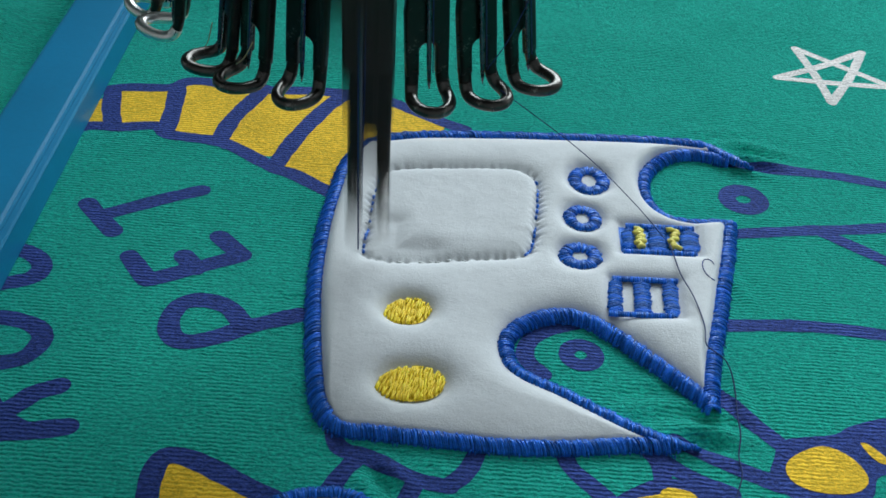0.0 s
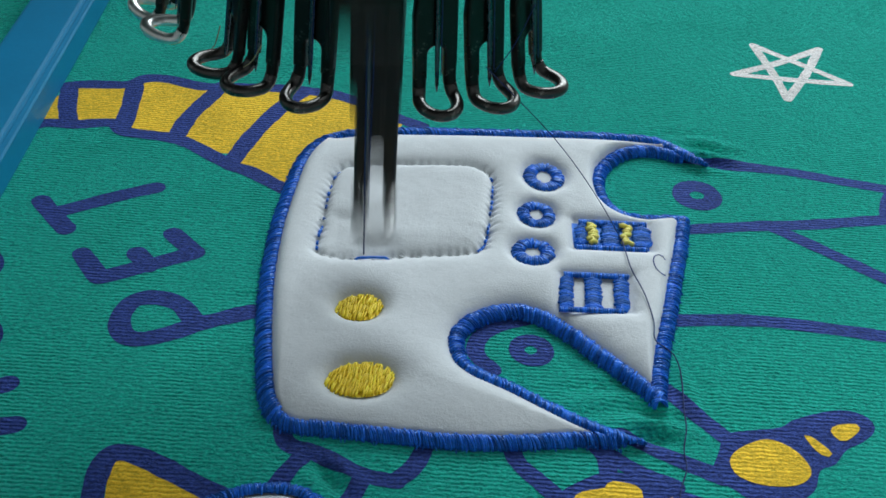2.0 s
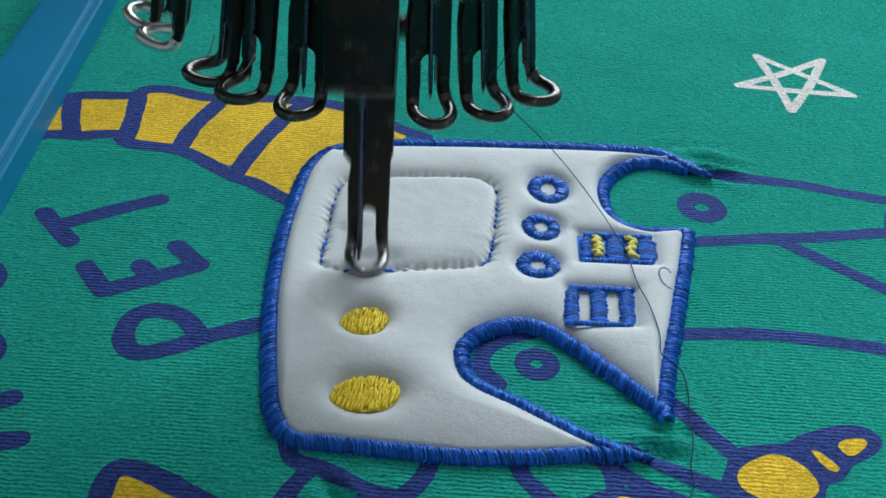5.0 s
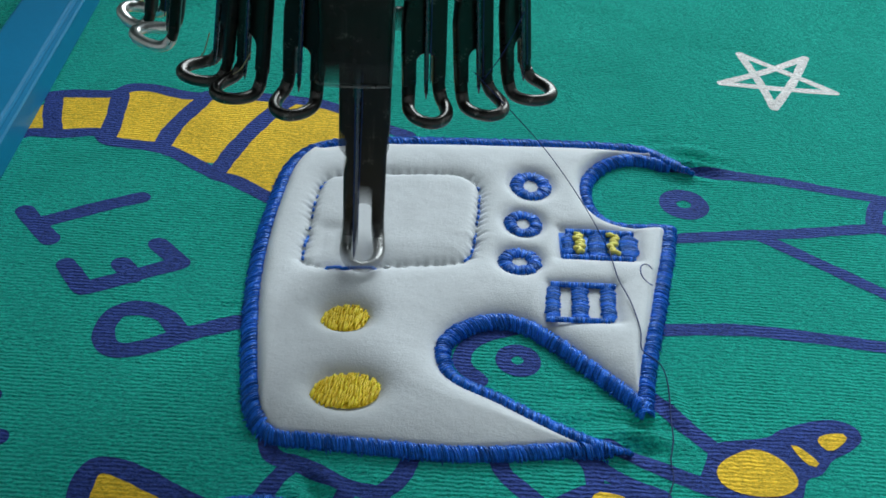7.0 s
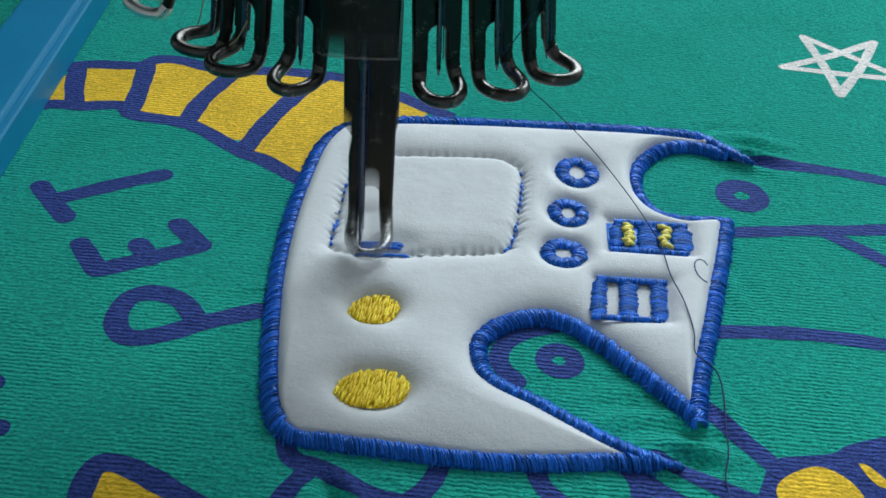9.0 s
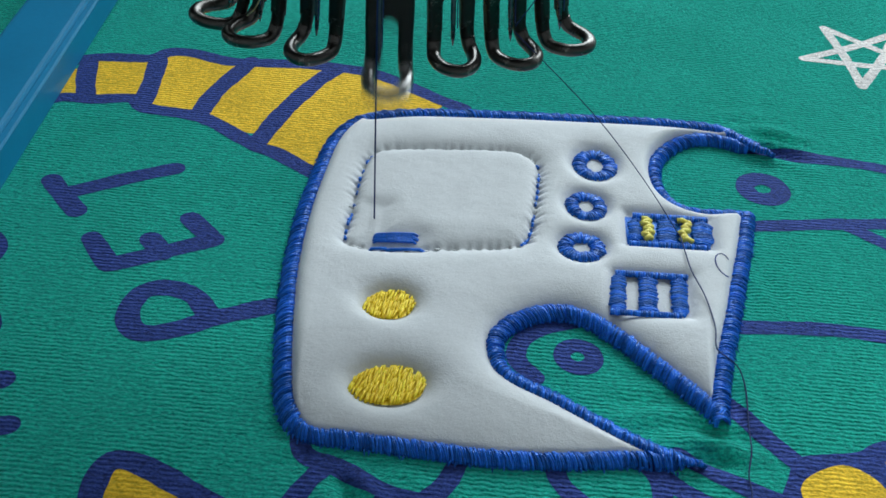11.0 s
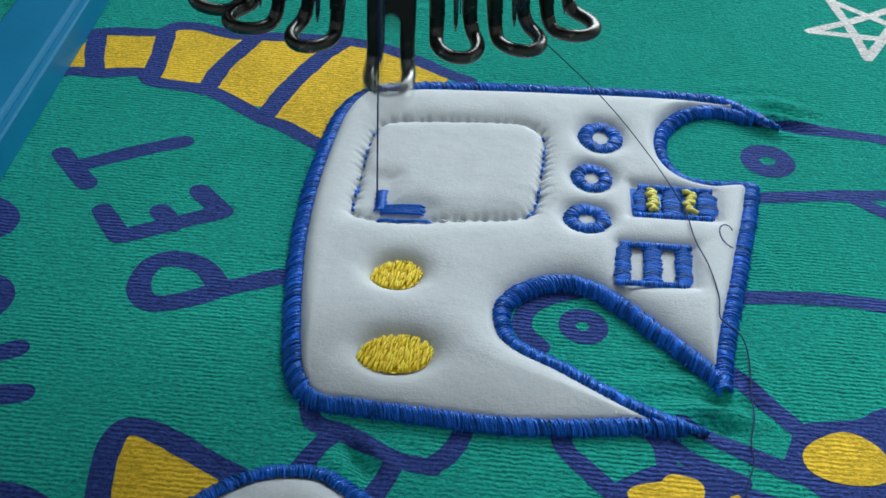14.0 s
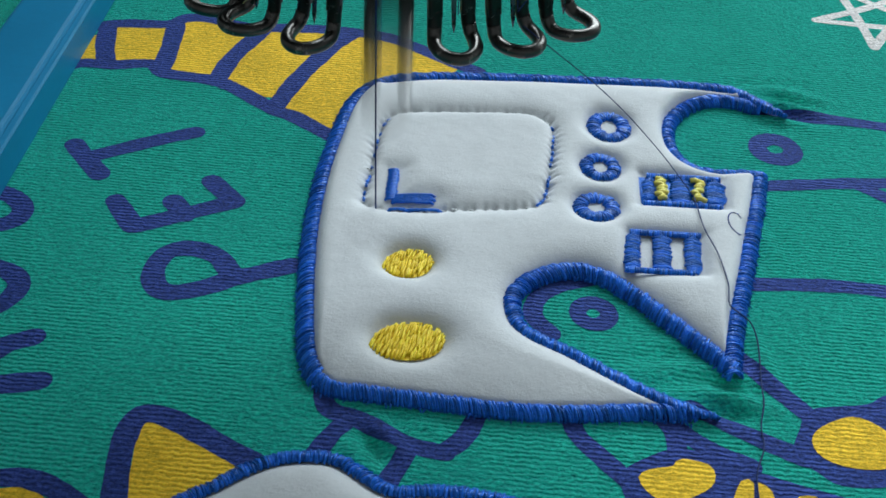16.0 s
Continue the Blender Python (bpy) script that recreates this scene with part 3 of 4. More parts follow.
def pad_z(x, y):
    """Top of the padded white cloth, pressed down along every seam."""
    x, y = np.asarray(x, float), np.asarray(y, float)
    d, _ = nearest(x, y, EDGE_LINE)
    f = 0.18 + 0.82 * dip(np.maximum(d - 0.66, 0), 0.55, 1.15)
    # behind the top border the padding lies lower than the thread
    d, _ = nearest(x, y, TOP_LINE)
    f = np.minimum(f, 0.10 + 0.90 * dip(np.maximum(d - 0.7, 0), 1.3, 1.1))
    # round the fork and along the lower edge the padding runs down in a gentle slope
    d, _ = nearest(x, y, FORK_LINE)
    f = np.minimum(f, 0.18 + 0.82 * dip(np.maximum(d - 0.72, 0), 1.6, 0.95))
    d, _ = nearest(x, y, LOWER_LINE)
    f = np.minimum(f, 0.22 + 0.78 * dip(np.maximum(d - 0.3, 0), 3.2, 0.9))
    d, _ = nearest(x, y, PANEL_LINE)
    within = inside(x, y, PANEL_LINE)
    f = f * (0.44 + 0.56 * np.where(within, dip(d, 0.48 + 0.9 * np.clip((3.5 - y) / 3.5, 0, 1), 1.0), dip(d, 1.15, 1.15)))
    # each needle hole pulls the cloth into a small dent, long across the flanks
    for (hx, hy), (sx, sy), deep, long_out in PANEL_HOLES:
        u, v = (x - hx) * -sy + (y - hy) * sx, (x - hx) * sx + (y - hy) * sy
        reach = np.where(within, 0.32, long_out)
        f = f * (1 - deep * np.exp(-(u / 0.30) ** 2 - np.abs(v / reach) ** 1.2))
    # where the corner is sewn down
    corner = np.minimum(box_far(x, y, -0.9, -2.3, 4.2, -1.2, 0.0), box_far(x, y, -1.2, -1.7, 0.0, 3.6, 0.0))
    f = f * (0.64 + 0.36 * dip(corner, 1.5, 1.6))
    for c in RINGS:
        f = f * (0.46 + 0.54 * dip(ellipse_far(x, y, *c), 0.85, 1.15))
    for c in OVALS:
        f = f * (0.32 + 0.68 * dip(ellipse_far(x, y, *c), 0.95, 1.15))
    f = f * (0.50 + 0.50 * dip(box_far(x, y, 26.8, 0.2, 36.0, 5.6, 0.1), 0.85))
    f = f * (0.50 + 0.50 * dip(box_far(x, y, 24.4, -10.9, 32.0, -4.9, 0.1), 0.85))
    soft = 0.05 * np.sin(x / 2.3 + np.sin(y / 3.1)) * np.sin(y / 2.7) + 0.012 * np.sin(x * 1.1 + 2 * np.sin(y * 0.6)) * np.sin(y * 1.3 + x * 0.4)
    return 0.30 + (PAD - 0.30 + soft) * f


OUTLINE = np.concatenate([smooth_line(LEFT_EDGE + TOP_EDGE[:-2], 0.4), smooth_line(NOTCH_EDGE[1:], 0.4)[:-1], smooth_line(RIGHT_EDGE, 0.4)[:-1], smooth_line(FORK_EDGE[:-1], 0.4), smooth_line(LOWER_EDGE[1:], 0.4)[:-1]])
patch = part("padded_patch", filled(OUTLINE, 0.21, pad_z), WHITE_CLOTH, shirt, "white padded plush patch with blue satin border")


def satin(line, half, low_out, low_in, rise, pitch=0.17, radius=0.108, seed=1, taper=(0, 0), lean=0.0, closed=False):
    """Satin stitches laid side by side across a line; its right side is the inner one."""
    rnd = random.Random(seed)
    ln = smooth_line(line, pitch, closed)
    side = sides(ln, closed)
    n = len(ln)
    pieces = []
    for i in range(n):
        a = min(1.0, (i + 2) / taper[0]) if taper[0] else 1.0
        b = min(1.0, (n - i + 1) / taper[1]) if taper[1] else 1.0
        h = half * a * b * rnd.uniform(0.93, 1.09)
        along = np.array([-side[i][1], side[i][0]])
        sk = lean + rnd.uniform(-0.2, 0.2)
        lift = rnd.uniform(-0.08, 0.08) + 0.07 * math.sin(i * 0.61 + 1.7 * math.sin(i * 0.13 + seed))
        off = rnd.uniform(-0.09, 0.09)
        row = []
        for u in (-1, -0.82, -0.45, 0, 0.45, 0.82, 1):
            p = ln[i] + side[i] * (u * h + off) + along * (u * h * sk + rnd.uniform(-0.03, 0.03))
            z = low_out + (low_in - low_out) * (u + 1) / 2 + (rise * (0.6 + 0.4 * a * b) + lift) * math.sqrt(max(0, 1 - u * u))
            row.append((p[0], p[1], z))
        pieces.append(swept(row, radius * rnd.uniform(0.9, 1.1), 5, 0.8))
    return merge(*pieces)


def ridge(line, half, low_out, low_in, rise, closed=False):
    """The solid body of thread under the satin stitches."""
    ln = smooth_line(line, 0.5, closed)
    side = sides(ln, closed)
    verts, faces = [], []
    us = (-1, -0.8, -0.4, 0, 0.4, 0.8, 1)
    for i in range(len(ln)):
        for u in us:
            p = ln[i] + side[i] * u * half
            verts.append((p[0], p[1], low_out + (low_in - low_out) * (u + 1) / 2 + rise * math.sqrt(1 - u * u)))
    k = len(us)
    m = len(ln)
    for i in range(m if closed else m - 1):
        j = (i + 1) % m
        for c in range(k - 1):
            faces.append((i * k + c, i * k + c + 1, j * k + c + 1, j * k + c)[::-1])
    return verts, faces


def border():
    strands = [(LEFT_EDGE + TOP_EDGE[:1], (0, 6), 0.86, 0.72), (LEFT_EDGE[-1:] + TOP_EDGE, (8, 18), 1.10, 0.98), (NOTCH_EDGE, (12, 0), 0.80, 0.72), (RIGHT_EDGE, (0, 0), 0.86, 0.70), (FORK_EDGE, (0, 16), 0.82, 0.70), (LOWER_EDGE, (10, 0), 0.66, 0.58)]
    for k, (line, taper, wide, rise) in enumerate(strands):
        st = part("satin_border", satin(line, wide, 0.05, 0.66, rise, seed=k + 5, taper=taper, lean=0.38), BLUE_THREAD, patch, "royal blue satin stitch border")
        tagged(st, kind="stuff")
        cut = line[:-1] if taper[1] > 8 else line
        part("border_padding", ridge(cut[1:] if taper[0] > 8 else cut, wide * 0.8, 0.0, 0.54, rise * 0.85), BLUE_THREAD, patch)


border()


def ragged_ends():
    """Short stray thread ends sticking out beyond the border."""
    rnd = random.Random(15)
    pieces = []
    for line in (LEFT_EDGE + TOP_EDGE, RIGHT_EDGE, LOWER_EDGE, FORK_EDGE):
        ln = smooth_line(line, 0.5)
        side = sides(ln)
        for i in range(1, len(ln) - 1):
            if rnd.random() < (0.3 if line is LOWER_EDGE else 0.55):
                a = ln[i] - side[i] * 0.72
                d = -side[i] * rnd.uniform(0.15, 0.55) + np.array([-side[i][1], side[i][0]]) * rnd.uniform(-0.3, 0.3)
                z = rnd.uniform(0.15, 0.4)
                pieces.append(swept([(a[0], a[1], z), (a[0] + d[0] * 0.5, a[1] + d[1] * 0.5, z + 0.03), (a[0] + d[0], a[1] + d[1], 0.18)], [0.11, 0.09, 0.04], 4))
    tagged(part("frayed_thread", merge(*pieces), BLUE_THREAD, patch, "ragged dark blue thread ends"), kind="stuff")


ragged_ends()


def fill_stitches(cx, cy, rx, ry, z, seed):
    """An oval filled with short offset upright stitches in rows."""
    rnd = random.Random(seed)
    pieces = []
    pitch = 0.21
    x = -rx
    while x <= rx:
        h = ry * math.sqrt(max(0, 1 - (x / rx) ** 2))
        y = -h - rnd.uniform(0, 0.9)
        while y < h:
            y0, y1 = max(-h, y), min(h, y + rnd.uniform(1.3, 1.8))
            if y1 - y0 > 0.25:
                j = rnd.uniform(-0.09, 0.09)
                lean = rnd.uniform(0.2, 0.7)
                row = [(cx + x + j + lean * (y0 + (y1 - y0) * u) * 0.5, cy + y0 + (y1 - y0) * u, z + 0.13 * math.sin(math.pi * u) + 0.08 * (1 - (x / rx) ** 2)) for u in (0, 0.2, 0.5, 0.8, 1)]
                pieces.append(swept(row, 0.125 * rnd.uniform(0.85, 1.2), 5))
            y += 1.35
        x += pitch
    return merge(*pieces)


def pressed(cx, cy):
    return float(pad_z(np.array([cx]), np.array([cy]))[0])


def disc(cx, cy, rx, ry, z, n=28):
    verts = [(cx, cy, z)] + [(cx + rx * math.cos(2 * math.pi * k / n), cy + ry * math.sin(2 * math.pi * k / n), z - 0.1) for k in range(n)]
    return verts, [(0, k + 1, (k + 1) % n + 1) for k in range(n)]


def emblems():
    for k, (cx, cy, rx, ry) in enumerate(OVALS):
        z = pressed(cx, cy) + 0.12
        oval = part("oval_emblem", disc(cx, cy, rx * 0.97, ry * 0.97, z + 0.06), YELLOW_THREAD, patch, "yellow embroidered oval sunk in the padding")
        tagged(part("fill_stitches", fill_stitches(cx, cy, rx, ry, z, 20 + k), YELLOW_THREAD, oval), kind="stuff")
    for k, (cx, cy, rx, ry) in enumerate(RINGS):
        z = pressed(cx, cy) + 0.05
        mid = [(cx + rx * 0.71 * math.cos(a), cy + ry * 0.71 * math.sin(a)) for a in (-2 * math.pi * q / 10 for q in range(10))]
        ring = part("ring_emblem", ridge(mid, rx * 0.22, z, z, 0.22, True), BLUE_THREAD, patch, "blue embroidered ring around a white centre")
        tagged(part("satin_stitches", satin(mid, rx * 0.30, z, z, 0.36, 0.22, 0.13, 30 + k, closed=True), BLUE_THREAD, ring), kind="stuff")

    def block(x0, y0, x1, y1, z, seed, across=False):
        """A small satin-filled block; the stitches run up or across."""
        rnd = random.Random(seed)
        pieces = []
        if across:
            n = max(1, int((y1 - y0) / 0.25))
            for i in range(n + 1):
                y = y0 + (y1 - y0) * i / n
                ea, eb, tilt = rnd.uniform(-0.12, 0.15), rnd.uniform(-0.12, 0.15), rnd.uniform(-0.12, 0.12)
                short = 0.45 if i in (0, n) else 0.2 if i in (1, n - 1) else 0.0
                row = [(x0 - ea + short + (x1 - x0 + ea + eb - 2 * short) * u + 0.1 * (y + 2), y + tilt * (u - 0.5) + rnd.uniform(-0.03, 0.03), z + (0.3 + 0.15 * tilt) * math.sin(math.pi * u)) for u in (0, 0.12, 0.5, 0.88, 1)]
                pieces.append(swept(row, 0.165, 5))
        else:
            n = max(1, int((x1 - x0) / 0.25))
            for i in range(n + 1):
                x = x0 + (x1 - x0) * i / n
                row = [(x + 0.1 * (y0 + (y1 - y0) * u + 2) + rnd.uniform(-0.05, 0.05), y0 + (y1 - y0) * u, z + 0.3 * math.sin(math.pi * u)) for u in (0, 0.12, 0.5, 0.88, 1)]
                pieces.append(swept(row, 0.165, 5))
        return merge(*pieces)

    # indicator with two yellow marks
    z = pressed(31.4, 3.5) + 0.12
    lamp = part("indicator_emblem", rounded_box(26.6, 1.0, z - 0.25, 35.6, 5.8, z + 0.02, 0.1, 1), BLUE_THREAD, patch, "blue embroidered bar with two yellow marks")
    for k, (a, up) in enumerate((((26.4, 1.5, 27.9, 5.3), 0), ((29.5, 0.9, 31.7, 5.9), 0), ((33.3, 1.5, 35.5, 5.3), 0), ((26.9, 5.4, 35.0, 6.2), 0.15), ((26.6, 0.4, 34.8, 1.1), 0.15))):
        tagged(part("satin_column", block(*a, z + up, k, up == 0), BLUE_THREAD, lamp), kind="stuff")
    for x in (27.6, 31.7):
        cross = []
        zig = [(0.2, 5.2), (1.2, 4.7), (0.1, 4.2), (1.4, 3.7), (0.4, 3.2), (1.5, 2.7), (0.2, 2.3), (1.3, 1.7), (0.5, 1.4)] if x < 30 else [(0.0, 5.2), (1.0, 5.0), (1.4, 4.4), (0.5, 3.9), (1.3, 3.4), (0.1, 2.9), (0.9, 2.4), (0.3, 1.7), (1.6, 1.5)]
        for i, ((xa, ya), (xb, yb)) in enumerate(zip(zig, zig[1:])):
            cross.append(swept([(x + xa + 0.1 * (ya + 2), ya, z + 0.34), (x + (xa + xb) / 2 + 0.1 * ((ya + yb) / 2 + 2), (ya + yb) / 2 + 0.1, z + 0.46 + 0.02 * i), (x + xb + 0.1 * (yb + 2), yb, z + 0.34)], 0.30, 7))
        tagged(part("yellow_mark", merge(*cross), PALE_THREAD, lamp, "yellow embroidered mark"), kind="stuff")
    lamp.location.y = -0.6 * MM
    # vent with two white slots
    z = pressed(28.2, -7.0) + 0.12
    vent = part("vent_emblem", rounded_box(28.0, -9.8, z - 0.25, 28.6, -4.4, z + 0.02, 0.1, 1), BLUE_THREAD, patch, "blue embroidered grille with white slots")
    for k, (a, up) in enumerate((((24.5, -9.9, 26.0, -4.2), 0), ((27.4, -9.9, 29.2, -4.2), 0), ((30.7, -9.9, 32.3, -4.2), 0), ((25.1, -4.5, 32.3, -3.7), 0.15), ((24.6, -10.5, 31.4, -9.8), 0.15))):
        tagged(part("satin_column", block(*a, z + up, 6 + k, up == 0), BLUE_THREAD, vent), kind="stuff")
    vent.location.y = -0.9 * MM


emblems()


def panel_seam():
    """Zigzag seam round the raised panel: white bites with blue thread showing at both flanks."""
    rnd = random.Random(8)
    ln = smooth_line(PANEL, 0.62, True)
    side = sides(ln, True)
    white, blue = [], []
    for i in range(len(ln)):
        p, s = ln[i], side[i]
        flank = abs(s[0]) > 0.75
        a = p - s * 0.6 * rnd.uniform(0.4, 1.1)
        b = p + s * (0.25 if flank else 0.2)
        zs = pad_z(np.array([a[0], p[0], b[0]]), np.array([a[1], p[1], b[1]]))
        row = [(a[0], a[1], zs[0] - 0.02), ((a[0] + p[0]) / 2, (a[1] + p[1]) / 2, (zs[0] + zs[1]) / 2 + 0.12), (p[0], p[1], zs[1] + 0.14), (b[0], b[1], zs[2] + 0.02)]
        if flank:
            if rnd.random() < 0.15:
                white.append(swept(row, 0.11, 5))
            q = ln[(i + 1) % len(ln)]
            if rnd.random() < (0.85 if p[0] > 5 else 0.6):
                blue.append(swept([(p[0], p[1], zs[1] + 0.18), ((p[0] + q[0]) / 2 + rnd.uniform(-0.12, 0.12), (p[1] + q[1]) / 2, zs[1] + 0.27), (q[0], q[1], zs[1] + 0.16)], 0.17, 5))
        elif rnd.random() < 0.5:
            q = ln[(i + 1) % len(ln)]
            white.append(swept([(p[0], p[1], zs[1] + 0.03), (q[0], q[1] + rnd.uniform(0, 0.12), zs[1] + 0.08)], 0.12, 5))
    seam = part("panel_seam", merge(*white), WHITE_THREAD, patch, "white zigzag seam round the raised panel")
    tagged(seam, kind="stuff")
    part("seam_thread", merge(*blue), BLUE_THREAD, seam)
    arc = [(36.2 + 0.85 * math.cos(a), -2.9 + 1.7 * math.sin(a)) for a in (0.6 + 0.45 * k for k in range(11))]
    part("pen_mark", swept([(x, y, pressed(x, y) + 0.02) for x, y in arc], 0.07, 5), INK_PURPLE, patch, "thin purple pen mark")


panel_seam()

# the second padded patch, on the cat
CAT_EDGE = [(-17.5, -46), (-15, -42), (-13.5, -40.6), (-11.9, -39.5), (-9.9, -37.9), (-7.4, -36.5), (-4.2, -36), (-2.2, -36.3), (-0.2, -37.5), (1.2, -38.5), (2.7, -39), (6.3, -38.7), (10, -39), (13.6, -39.9), (17, -42)]
CAT_LINE = smooth_line(CAT_EDGE, 0.4)


def cat_z(x, y):
    d, _ = nearest(np.asarray(x, float), np.asarray(y, float), CAT_LINE)
    return 0.3 + (PAD - 0.3) * dip(np.maximum(d - 0.5, 0), 1.5)


cat_patch = part("padded_patch", filled(np.concatenate([CAT_LINE, np.array([(20.0, -50.0), (18, -58), (-18, -58), (-21, -52)])]), 0.5, cat_z), WHITE_CLOTH, shirt, "white padded plush cat patch with blue border")
tagged(part("satin_border", satin(CAT_EDGE, 0.72, 0.05, 0.7, 0.65, seed=77), BLUE_THREAD, cat_patch, "royal blue satin stitch border"), kind="stuff")
part("border_padding", ridge(CAT_EDGE, 0.6, 0.0, 0.6, 0.55), BLUE_THREAD, cat_patch)

# thread tail that lies over the patch and the cloth
TAIL = [(32.3, 1.2, 2.0), (32.3, -1.6, 2.35), (32.5, -4.8, 2.4), (33.3, -8.6, 2.35), (33.65, -12.9, 2.2), (33.4, -15.6, 1.9), (34.4, -16.4, 1.5), (35.5, -17.2, 0.9), (35.8, -19.6, 0.4), (35.2, -24.3, 0.4), (34.9, -27.0, 0.5), (34.2, -29.6, 0.35), (34.0, -32.0, 0.4), (32.8, -35.2, 0.35), (32.4, -40, 0.35), (32.2, -46, 0.3)]
part("thread_tail", swept(smooth_line(TAIL, 0.5), 0.075, 5), NAVY_THREAD, shirt, "thin dark thread tail lying loose")

# stitches that are sewn in the panel's corner: (start, end, height, time)
SEWN = []


def corner_stitches():
    rnd = random.Random(3)
    spec = []
    for i in range(3):
        y = -3.6 + 0.27 * i
        for h, (x0, x1) in enumerate(((-0.7, 1.2), (1.0, 4.8))):
            spec.append(((x0 + rnd.uniform(-0.15, 0.15), y), (x1 + rnd.uniform(-0.2, 0.2), y + 0.45 * (x1 - x0) / 6), (1.4 + 0.9 * i) if h else (4.6 + 1.1 * i)))
    for i in range(6):
        y = -2.1 + 0.2 * i
        spec.append(((-0.7 + rnd.uniform(-0.15, 0.15), y), (4.2 + rnd.uniform(-0.3, 0.2), y + 0.35), 7.6 + 0.42 * i))
    for i in range(21):
        y = -1.7 + 0.25 * i
        spec.append(((-1.2 + rnd.uniform(-0.1, 0.1), y), (-0.05 + rnd.uniform(-0.1, 0.1), y + 0.15), 11.2 + 0.22 * i))
    for (x0, y0), (x1, y1), t in spec:
        row = []
        for u in (0, 0.1, 0.5, 0.9, 1):
            x, y = x0 + (x1 - x0) * u, y0 + (y1 - y0) * u
            bed = max(pressed(x, y - 0.3), pressed(x, y), pressed(x, y + 0.25))
            row.append((x, y, bed + (0.08 if 0 < u < 1 else -0.25) + 0.08 * math.sin(math.pi * u)))
        SEWN.append((part("stitch", swept(row, 0.165, 5), BLUE_THREAD, patch), t))


corner_stitches()

# ---- embroidery hoop ----
hoop = thing("embroidery_hoop", "blue plastic embroidery hoop frame clamping the shirt", "hoop")


def hoop_frame():
    """A rounded rectangular frame, its bar swept along the outline."""
    x0, y0, x1, y1, r = -47.0, -115, 150, 165, 25
    path = []
    for cx, cy, a0 in ((x1 - r, y1 - r, 0), (x0 + r, y1 - r, 90), (x0 + r, y0 + r, 180), (x1 - r, y0 + r, 270)):
        for k in range(9):
            a = radians(a0 + 90 * k / 8)
            path.append((cx + r * math.cos(a), cy + r * math.sin(a)))
    ln = np.array(path)
    side = sides(ln, True)
    prof = [(-4, 0.2), (-4, 4.3), (-3.8, 4.65), (-3.4, 4.75), (3.4, 4.75), (3.8, 4.65), (4, 4.3), (4, 0.2)]
    n, k = len(ln), len(prof)
    verts = [(ln[i][0] + side[i][0] * o, ln[i][1] + side[i][1] * o, z) for i in range(n) for o, z in prof]
    faces = [(i * k + c, i * k + (c + 1) % k, ((i + 1) % n) * k + (c + 1) % k, ((i + 1) % n) * k + c) for i in range(n) for c in range(k)]
    lip = [(-4.9, 0.2), (-4.9, 3.9), (-4.7, 4.2), (-4.05, 4.25), (-4.05, 0.2)]
    m = len(lip)
    lip_verts = [(ln[i][0] + side[i][0] * o, ln[i][1] + side[i][1] * o, z) for i in range(n) for o, z in lip]
    lip_faces = [(i * m + c, i * m + (c + 1) % m, ((i + 1) % n) * m + (c + 1) % m, ((i + 1) % n) * m + c) for i in range(n) for c in range(m)]
    part("inner_ring", (lip_verts, lip_faces), HOOP_BLUE, hoop, "thin inner clamping ring", smooth=False)
    part("frame_bar", (verts, faces), HOOP_BLUE, hoop, "glossy blue plastic bar", smooth=False)


hoop_frame()

